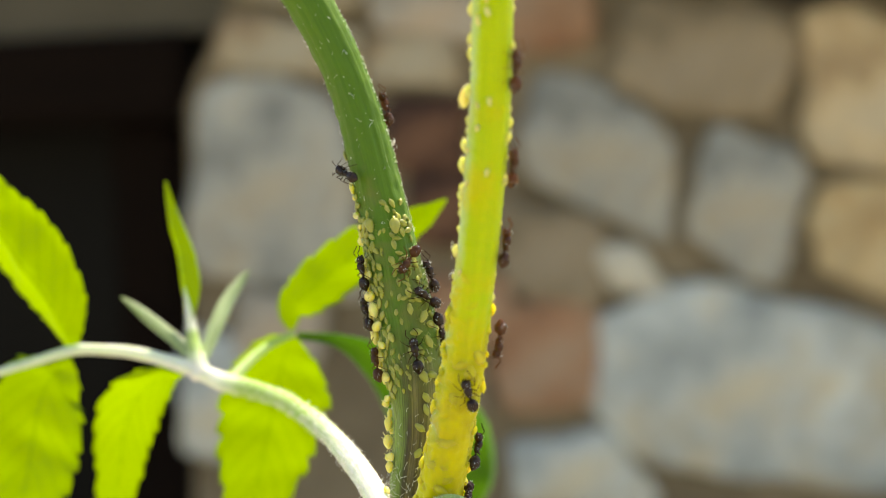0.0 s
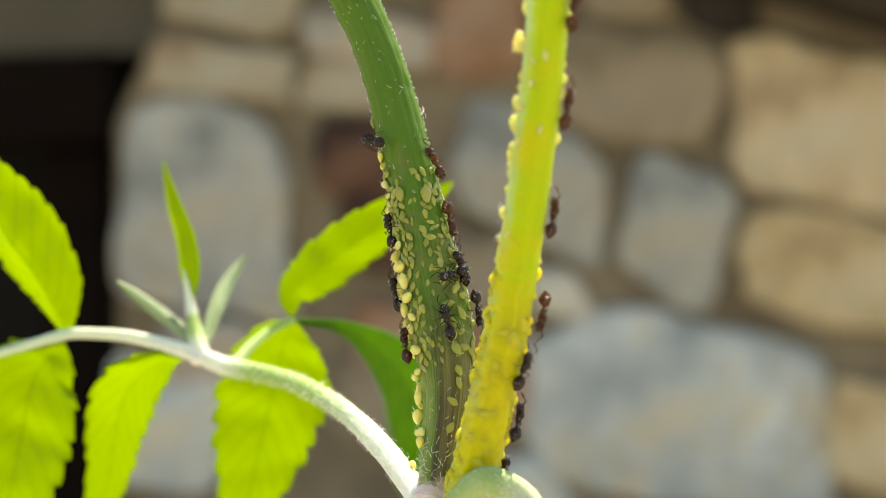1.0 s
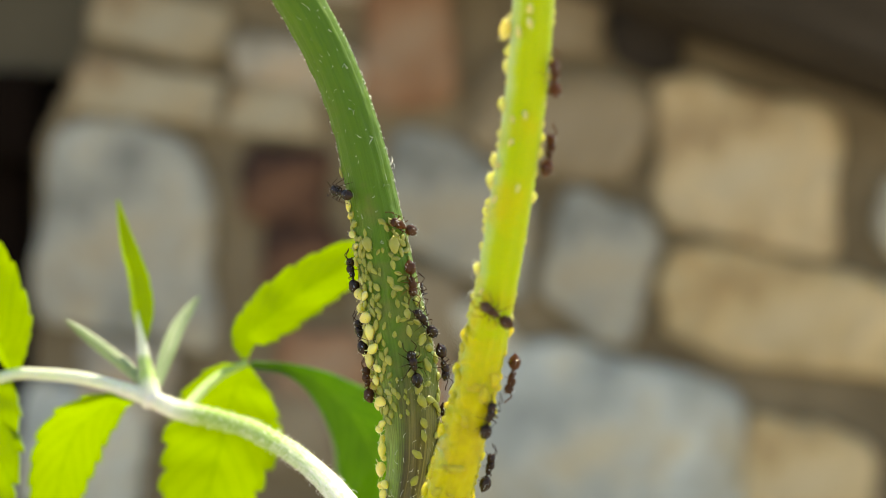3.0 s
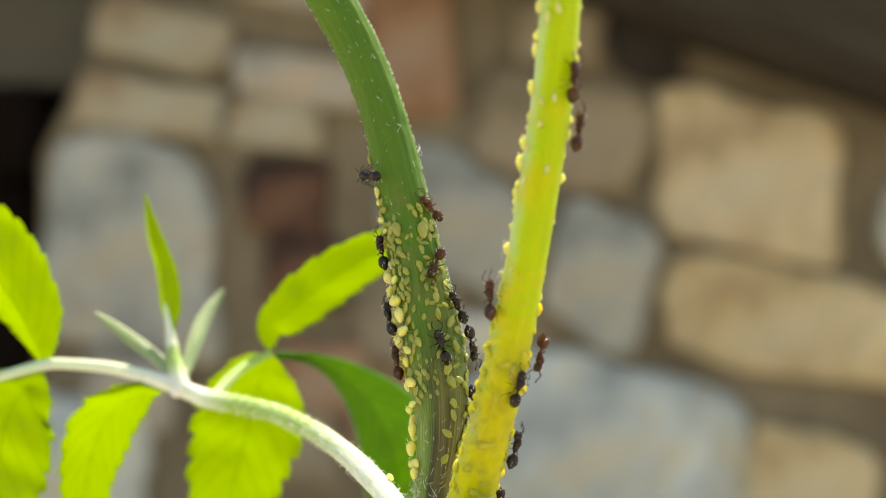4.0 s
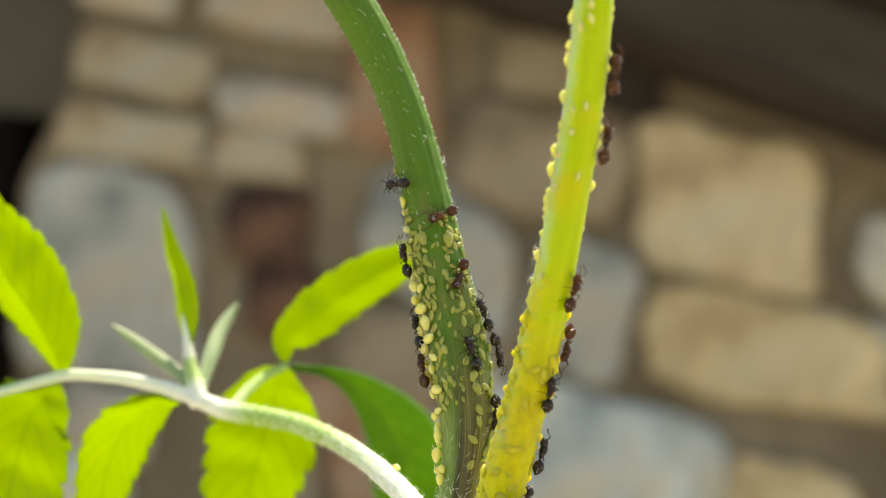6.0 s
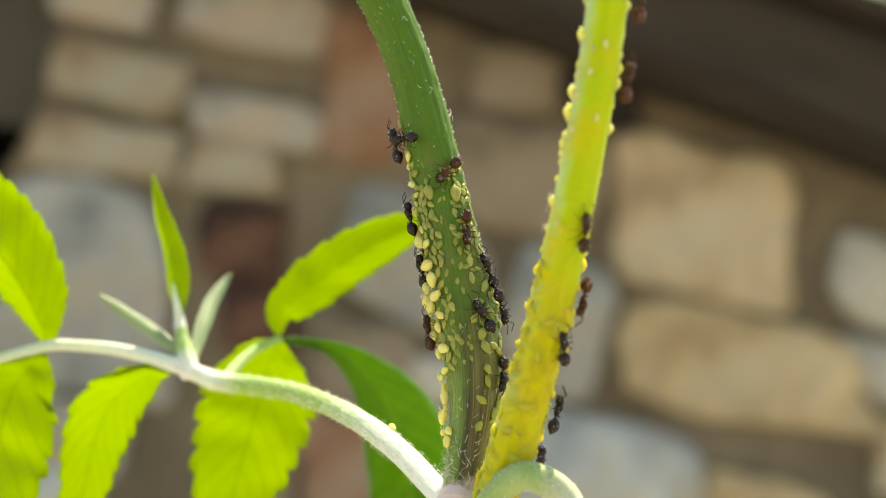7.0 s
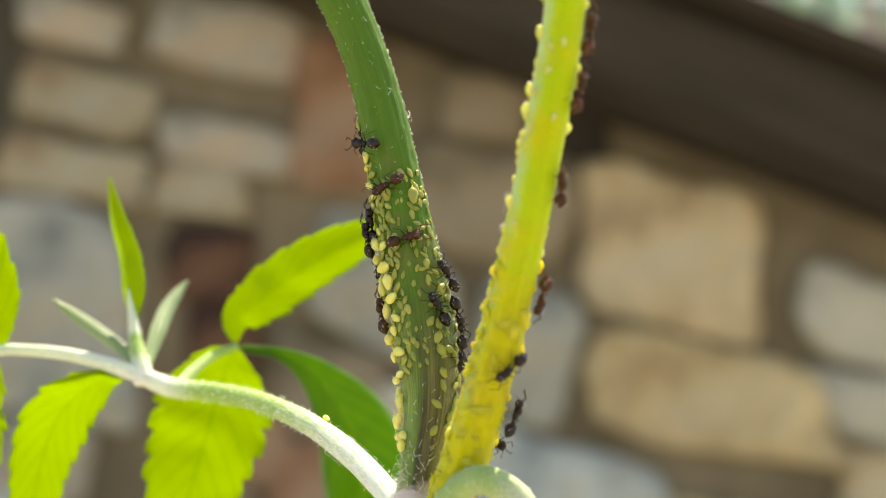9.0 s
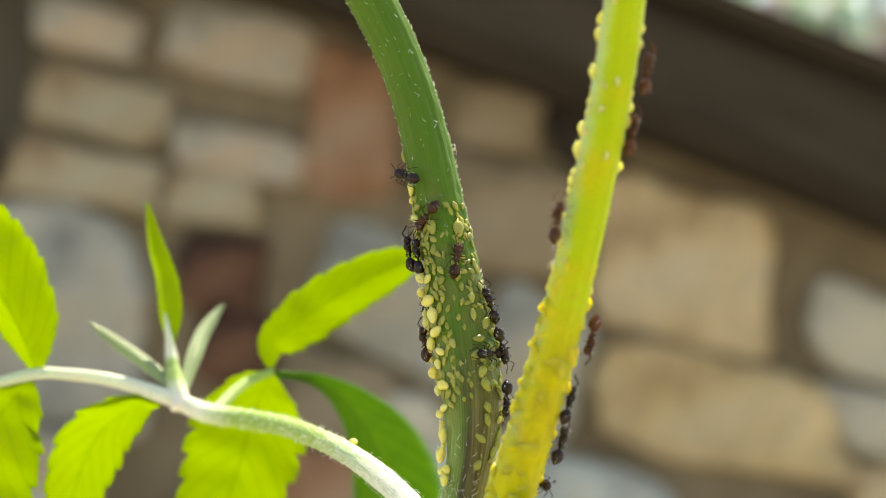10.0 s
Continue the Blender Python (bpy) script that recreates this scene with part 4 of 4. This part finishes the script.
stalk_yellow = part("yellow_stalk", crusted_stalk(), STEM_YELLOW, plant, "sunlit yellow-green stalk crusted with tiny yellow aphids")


# ---- hairs ----
def hair(bm, root, out, bend, length, r=0.03, curl=1.0):
    """One curved hair, millimetres: it leaves along out and curls towards bend."""
    pts = []
    for k in range(6):
        a = k / 5
        pts.append(root + out * (length * math.sin(a * 1.9) / 1.2) + bend * (length * (1 - math.cos(a * 2.4)) * 0.45 * curl))
    side = out.cross(bend)
    side = side.normalized() if side.length > 1e-3 else Vector((0, 1, 0))
    prev = None
    for k, p in enumerate(pts):
        w = r * (1.15 - 0.9 * k / 5)
        ring = [bm.verts.new((p + side * w * c + out * w * s * 0.6 + bend * w * s * 0.6) * MM) for c, s in ((1, 0), (-0.5, 0.87), (-0.5, -0.87))]
        if prev:
            for q in range(3):
                bm.faces.new((prev[q], prev[(q + 1) % 3], ring[(q + 1) % 3], ring[q]))
        prev = ring


def hairs(rows, parent):
    """rows: stalk, number, first and last row, first and last angle, shortest and longest hair, lie (0: upright), radius, curl."""
    rng = random.Random(5)
    bm = bmesh.new()
    for stalk, count, i0, i1, p0, p1, l0, l1, lie, r0, curl in rows:
        for _ in range(count):
            i = int(rng.uniform(i0, i1))
            c, up, n, r = frame_on(stalk, i, rng.uniform(p0, p1))
            tip = (up * rng.uniform(-1, 1) + up.cross(n) * rng.uniform(-1, 1)).normalized()
            out = (n * (1 - lie) + tip * lie + tip * rng.uniform(0, 0.4)).normalized()
            bend = (up * rng.choice((1, 1, -1)) + up.cross(n) * rng.uniform(-0.8, 0.8) - n * 0.3).normalized()
            hair(bm, c + n * (r * 0.985), out, bend, rng.uniform(l0, l1), r0 * rng.uniform(0.7, 1.2), curl)
    return tagged(part("hairs", bm, HAIR, parent, "fine curled white plant hairs"), kind="stuff")


def rows_of(stalk, z0, z1):
    a, b = row_at(stalk, z0), row_at(stalk, z1)
    return min(a, b), max(a, b)


G = "green"
hairs([(G, 210, *rows_of(G, 31, 2), 76, 104, 0.08, 0.22, 0.1, 0.065, 1.2), (G, 5, *rows_of(G, 17.0, 16.3), 84, 96, 0.35, 0.55, 0.0, 0.07, 1.4),
       (G, 70, *rows_of(G, 30, 15), -108, -75, 0.10, 0.25, 0.1, 0.035, 1.0), (G, 90, *rows_of(G, 29, 11), -60, 62, 0.12, 0.25, 0.7, 0.03, 1.9),
       (G, 90, *rows_of(G, 3, -7.4), -110, 100, 0.2, 0.45, 0.4, 0.02, 1.0), (G, 90, *rows_of(G, -4, -7.4), -120, 20, 0.3, 0.7, 0.1, 0.024, 0.9)], stalk_green)
hairs([("yellow", 40, *rows_of("yellow", 29, 8), -110, -70, 0.08, 0.2, 0.1, 0.025, 1.0), ("yellow", 3, *rows_of("yellow", 10.4, 10.0), -96, -88, 0.5, 0.7, 0.0, 0.05, 1.6), ("yellow", 3, *rows_of("yellow", 9.2, 8.9), -96, -88, 0.35, 0.5, 0.0, 0.055, 1.0),
       ("yellow", 60, *rows_of("yellow", 2, -7), -110, -60, 0.15, 0.35, 0.2, 0.022, 1.0)], stalk_yellow)
hairs([("shoot", 520, 4, 160, -180, 180, 0.18, 0.46, 0.1, 0.030, 0.9), ("shoot", 700, 140, 290, -180, 180, 0.06, 0.16, 0.3, 0.014, 0.5),
       ("shoot", 1700, 4, 200, -180, 180, 0.06, 0.16, 0.45, 0.010, 0.5)], shoot)

hairs([("bud", 420, 4, 200, -180, 180, 0.15, 0.45, 0.3, 0.016, 0.6)], bud)
hairs([("petiole", 420, 20, 230, -180, 180, 0.10, 0.30, 0.2, 0.018, 0.6), ("petiole", 1100, 20, 230, -180, 180, 0.05, 0.14, 0.5, 0.011, 0.5)], petiole)


# ---- aphids ----
def aphid_limb(pts, r, material):
    """One thin leg, feeler or tube of an aphid."""
    return mesh_of(tube([(*p, r * (1 - 0.5 * k / (len(pts) - 1))) for k, p in enumerate(pts)], 5, 8, 0, 1, 0), "limb", material)


def aphid_mesh(name, material, fat, tall):
    """An aphid's pear-shaped body with its pointed end, about one millimetre long. x ahead, z away from the stalk."""
    bm = bmesh.new()
    prof = [(0.44, 0.02), (0.42, 0.08), (0.36, 0.13), (0.26, 0.175), (0.12, 0.23), (-0.04, 0.265), (-0.19, 0.25), (-0.32, 0.17), (-0.40, 0.07), (-0.50, 0.015)]
    prev = None
    for k, (x, w) in enumerate(prof):
        w *= fat * (1 + 0.04 * (k % 2))
        ring = [bm.verts.new((x, w * math.cos(a), 0.24 * tall + w * tall * math.sin(a))) for a in [2 * math.pi * q / 12 for q in range(12)]]
        if prev:
            for q in range(12):
                bm.faces.new((prev[q], prev[(q + 1) % 12], ring[(q + 1) % 12], ring[q]))
        else:
            bm.faces.new(ring)
        prev = ring
    bm.faces.new(prev)

    for v in bm.verts:
        v.co *= MM
    return mesh_of(bm, name, material)


APHIDS = {key: [aphid_mesh("aphid", m, f * (1.25 if key == "lemon" else 1.0), 0.62 if key == "pale" else 0.95) for f in (0.85, 0.95, 1.1)] for key, m in (("pale", APHID_PALE), ("yellow", APHID_YELLOW), ("lemon", APHID_LEMON), ("amber", APHID_AMBER))}
APHID_LIMBS = {}
for key, m in (("pale", APHID_PALE), ("yellow", APHID_YELLOW), ("lemon", APHID_LEMON), ("amber", APHID_AMBER)):
    APHID_LIMBS[key] = []
    for side in (1, -1):
        APHID_LIMBS[key].append(("cornicle", aphid_limb([(-0.31, 0.10 * side, 0.36), (-0.38, 0.12 * side, 0.42), (-0.46, 0.15 * side, 0.46)], 0.028, m)))
        APHID_LIMBS[key].append(("antenna", aphid_limb([(0.40, 0.06 * side, 0.24), (0.52, 0.15 * side, 0.28), (0.42, 0.24 * side, 0.26), (0.24, 0.28 * side, 0.24)], 0.010, m)))
        for hip, foot in ((0.25, 0.48), (0.1, 0.08), (-0.05, -0.38)):
            APHID_LIMBS[key].append(("leg", aphid_limb([(hip, 0.12 * side, 0.12), ((hip + foot) / 2, 0.27 * side, 0.16), (foot, 0.34 * side, 0.0)], 0.012, m)))
APHID_TAGS = {
    ("pale", "green"): "pale green aphid feeding on the green stalk", ("yellow", "green"): "translucent yellow aphid feeding on the green stalk",
    ("lemon", "yellow"): "lemon yellow aphid sunk against the sunlit stalk",
    ("amber", "yellow"): "golden yellow aphid in the crust on the sunlit stalk",
    ("yellow", "yellow"): "bright yellow aphid feeding on the sunlit stalk", ("pale", "yellow"): "pale yellow-green aphid feeding on the sunlit stalk",
    ("yellow", "shoot"): "yellow aphid standing on the downy side shoot", ("pale", "shoot"): "pale aphid standing on the downy side shoot"}
taken = []


def aphid(tone, stalk, z, phi, heading, size, shape, i=None, lift=-0.02):
    ob = new("aphid", APHIDS[tone][shape])
    ob.matrix_basis = on_stalk(stalk, z, phi, heading, lift, i) @ Matrix.Scale(size, 4)
    if size > 0.92:
        for kind, mesh in APHID_LIMBS[tone]:
            new(kind, mesh).parent = ob
    return tagged(ob, APHID_TAGS[tone, stalk], "aphid", "aphids on the " + ("side shoot" if stalk == "shoot" else stalk + " stalk"))


def colony(tone, stalk, count, z0, z1, p0, p1, s0, s1, seed, along=25, gap=0.55, lift=-0.02):
    """Aphids strewn over a stretch of a stalk, none on top of another."""
    rng, made = random.Random(seed), 0
    for _ in range(count * 12):
        if made >= count:
            return
        z, phi, size = rng.uniform(z0, z1), rng.uniform(p0, p1), rng.uniform(s0, s1)
        place = on_stalk(stalk, z, phi, 0).translation / MM
        if any((place - q).length < gap * (size + w) / 2 for q, w in taken):
            continue
        taken.append((place, size))
        aphid(tone, stalk, z, phi, rng.choice((0, 180, 180)) + rng.gauss(0, along), size, rng.randrange(3), None, lift)
        made += 1


aphid("pale", "green", 11.6, -28, 175, 1.15, 2)
taken.append((on_stalk("green", 11.6, -28, 0).translation / MM, 1.1))
aphid("pale", "green", 11.2, 26, 185, 1.25, 2)
taken.append((on_stalk("green", 11.2, 26, 0).translation / MM, 1.2))
colony("yellow", "green", 25, 9, -4.2, -106, -52, 0.8, 1.6, 1, 70, 0.7, 0.04)
colony("yellow", "green", 9, 14.8, 9, -98, -62, 0.5, 0.95, 2, 60, 0.7)
colony("pale", "green", 30, 14.5, 1, -90, -54, 0.6, 1.0, 12, 50, 0.52)
colony("pale", "green", 44, 12.5, 0.5, -66, -24, 0.5, 0.85, 3, 30, 0.48)
colony("pale", "green", 14, 12, 0, -26, 2, 0.38, 0.55, 4, 20)
colony("pale", "green", 46, 12.8, 6, 4, 70, 0.42, 0.8, 5, 50, 0.5)
colony("pale", "green", 30, 6, -3.0, 10, 84, 0.6, 1.05, 6, 70, 0.5)
aphid("pale", "green", 16.6, -85, 175, 0.85, 1)
colony("lemon", "yellow", 18, 29, 8, -98, -76, 0.6, 1.0, 7, 14, 0.85, -0.24)
colony("lemon", "yellow", 15, 29, 6, 76, 98, 0.6, 1.0, 8, 14, 0.85, -0.24)
colony("yellow", "yellow", 10, 26, 8, -62, 30, 0.5, 0.75, 9, 20, 0.8, -0.12)
colony("amber", "yellow", 26, 7.5, -6.8, -98, -62, 0.6, 1.0, 11, 45, 0.55, -0.12)
colony("amber", "yellow", 26, 5.0, -6.8, -58, 60, 0.9, 1.6, 14, 80, 0.5, -0.42)
colony("amber", "yellow", 16, 8.5, -6.8, 66, 98, 0.6, 0.95, 13, 45, 0.6, -0.14)

shoot_walker = aphid("yellow", "shoot", 0, 40, 0, 0.8, 1, 40)
climber = aphid("yellow", "yellow", 19.0, -90, 0, 1.3, 1)
for z, size in ((16.4, 1.0), (15.3, 1.1), (13.6, 0.95), (12.6, 0.7)):
    aphid("lemon", "yellow", z, -88, 180, size, 2, None, -0.24)


# ---- ants ----
def ball(bm, x, y, z, rx, ry, rz, seg=14, pinch=0.0):
    """A rounded body part, millimetres."""
    g = bmesh.ops.create_uvsphere(bm, u_segments=seg, v_segments=seg // 2 + 2, radius=1)
    for v in g["verts"]:
        k = 1 - pinch * v.co.x
        v.co = Vector((x + v.co.x * rx, y + v.co.y * ry * k, z + v.co.z * rz * k)) * MM


def ant_leg(hip, side, reach, back):
    """A jointed leg from its hip, millimetres."""
    return tube([(0, 0, 0, 0.04), (0.08 * back, 0.12 * side, -0.02, 0.036), (0.26 * back, 0.38 * side * reach, 0.26, 0.032), (0.30 * back, 0.45 * side * reach, 0.26, 0.021),
                 (0.62 * back, 0.66 * side * reach, -0.12, 0.02), (0.76 * back, 0.74 * side * reach, -0.30, 0.013), (0.94 * back, 0.82 * side * reach, -0.34, 0.01)], 6, 20, 0, 1, 0)


def ant(shell, label):
    """Origin where it stands; x ahead, z up."""
    a_ant = thing("ant", label, "ant", "ants on the plant stalks")
    k = 0.88   # about 2.4 millimetres from jaws to tail

    def piece(name, bm, material, parent, label=""):
        for v in bm.verts:
            v.co *= k
        return part(name, bm, material, parent, label)

    bm = bmesh.new()
    ball(bm, 0.92, 0, 0.42, 0.36, 0.35, 0.29, 16, -0.12)
    head = piece("head", bm, shell, a_ant)
    for s in (1, -1):
        bm = bmesh.new()
        ball(bm, 0.97, 0.315 * s, 0.48, 0.08, 0.045, 0.07, 8)
        piece("eye", bm, ANT_EYE, head)
        piece("mandible", tube([(1.12, 0.12 * s, 0.33, 0.06), (1.26, 0.10 * s, 0.27, 0.05), (1.34, 0.01 * s, 0.24, 0.015)], 6, 8, 0, 1, 0), shell, head)
        feeler = piece("antenna", tube([(0, 0, 0, 0.03), (0.18, 0.20 * s, 0.16, 0.03), (0.36, 0.34 * s, 0.24, 0.028), (0.42, 0.36 * s, 0.22, 0.028), (0.62, 0.32 * s, 0.05, 0.032), (0.86, 0.22 * s, -0.08, 0.035)], 6, 18, 0, 1, 0), shell, head)
        feeler.location = Vector((1.12, 0.12 * s, 0.46)) * MM * k
    bm = tube([(0.76, 0, 0.42, 0.13), (0.66, 0, 0.46, 0.25), (0.50, 0, 0.49, 0.30), (0.34, 0, 0.46, 0.26), (0.24, 0, 0.43, 0.20), (0.12, 0, 0.44, 0.21), (-0.02, 0, 0.40, 0.18), (-0.10, 0, 0.36, 0.08)], 14, 26, 0, 1, 0.02)
    piece("thorax", bm, shell, a_ant)
    piece("waist", tube([(-0.06, 0, 0.35, 0.05), (-0.14, 0, 0.38, 0.05), (-0.20, 0, 0.42, 0.085), (-0.27, 0, 0.38, 0.05), (-0.36, 0, 0.37, 0.05)], 10, 12, 0, 1, 0), shell, a_ant)
    bm = tube([(-0.30, 0, 0.37, 0.04), (-0.36, 0, 0.40, 0.20), (-0.50, 0, 0.43, 0.34), (-0.60, 0, 0.44, 0.36), (-0.64, 0, 0.44, 0.385), (-0.86, 0, 0.44, 0.40), (-0.90, 0, 0.43, 0.38), (-1.08, 0, 0.41, 0.31), (-1.24, 0, 0.38, 0.18), (-1.38, 0, 0.34, 0.03)], 16, 40, 0, 1, 0.02)
    piece("gaster", bm, shell, a_ant, "glossy pointed abdomen")
    bm, rng = bmesh.new(), random.Random(3)
    for x0, x1, r, z, count in ((-1.2, -0.45, 0.36, 0.43, 16), (0.05, 0.7, 0.25, 0.45, 8), (0.75, 1.12, 0.30, 0.44, 8)):
        for _ in range(count):
            x, a = rng.uniform(x0, x1), rng.uniform(-0.3, math.pi + 0.3)
            k = math.sqrt(max(0.1, 1 - ((x - (x0 + x1) / 2) / ((x1 - x0) * 0.62)) ** 2))
            out = Vector((rng.uniform(-0.9, -0.2), math.cos(a), math.sin(a))).normalized()
            hair(bm, Vector((x, math.cos(a) * r * k, z + math.sin(a) * r * k)), out, Vector((-1, 0, 0)), rng.uniform(0.08, 0.16), 0.013, 0.5)
    piece("bristles", bm, HAIR, a_ant, "fine pale bristles")
    for s in (1, -1):
        for hip, back, reach in ((0.58, 0.75, 0.8), (0.36, -0.15, 0.95), (0.16, -1.0, 0.85)):
            leg = piece("leg", ant_leg(hip, s, reach, back), shell, a_ant)
            leg.location = Vector((hip, 0.13 * s, 0.34)) * MM * k
    return a_ant


dark_ant = ant(ANT_SHELL, "black-brown glossy ant tending aphids on a plant stalk")
backlit_ant = ant(ANT_BACKLIT, "ant coloured red-brown as if the sun shone through it")
BACKLIT_ANTS = (3, 4, 10, 13, 14, 18, 19)   # rows of ANT_WALKS
ants, spare = [], {dark_ant, backlit_ant}
for k in range(len(ANT_WALKS)):
    kind = backlit_ant if k in BACKLIT_ANTS else dark_ant
    ants.append(kind if kind in spare else copy_thing(kind, Matrix()))
    spare.discard(kind)
for one, (stalk, rows) in zip(ants, ANT_WALKS):
    one.matrix_basis = on_stalk(stalk, *rows[0][1:])


# ---- what moves ----
def steps(rows, every):
    """The rows of an ant's walk, filled in evenly."""
    table = np.array(rows, float)
    times = sorted({round(t, 3) for t in np.arange(0, 10.001, every)} | set(table[:, 0]))
    return [(t, *[float(np.interp(t, table[:, 0], table[:, k])) for k in range(1, 5)]) for t in times]


def motions():
    rng = random.Random(8)
    walk(climber, [(t, on_stalk("yellow", z, -90, 0, 0.0)) for t, z in ((0, 19.0), (0.5, 19.2), (1, 19.6), (1.5, 20.0), (2, 21.0), (3.5, 24.4), (5, 27.0), (10, 30.0))])
    walk(shoot_walker, [(t, on_stalk("shoot", 0, 40, 0, 0.0, i)) for t, i in SHOOT_STEPS])
    for one, (stalk, rows) in zip(ants, ANT_WALKS):
        walk(one, [(t, on_stalk(stalk, *rest)) for t, *rest in steps(rows, 0.25)])
        path = steps(rows, 0.5)
        for limb in one.children_recursive:
            kind = limb.name.split(".")[0]
            if kind not in ("leg", "antenna"):
                continue
            base, ph, keys = limb.location.copy(), rng.uniform(0, 6.28), []
            for k, (t, z, phi, *_) in enumerate(path):
                before = path[max(k - 1, 0)]
                pace = abs(z - before[1]) + abs(phi - before[2]) * 0.03
                swing = (4 + min(14, 14 * pace)) if kind == "leg" else 12
                a = ph + t * (9.0 if kind == "leg" else 4.3)
                keys.append((t, Matrix.Translation(base) @ pose(0, 0, 0, 0, 0.5 * swing * math.cos(a * 0.7), swing * math.sin(a))))
            walk(limb, keys)


motions()
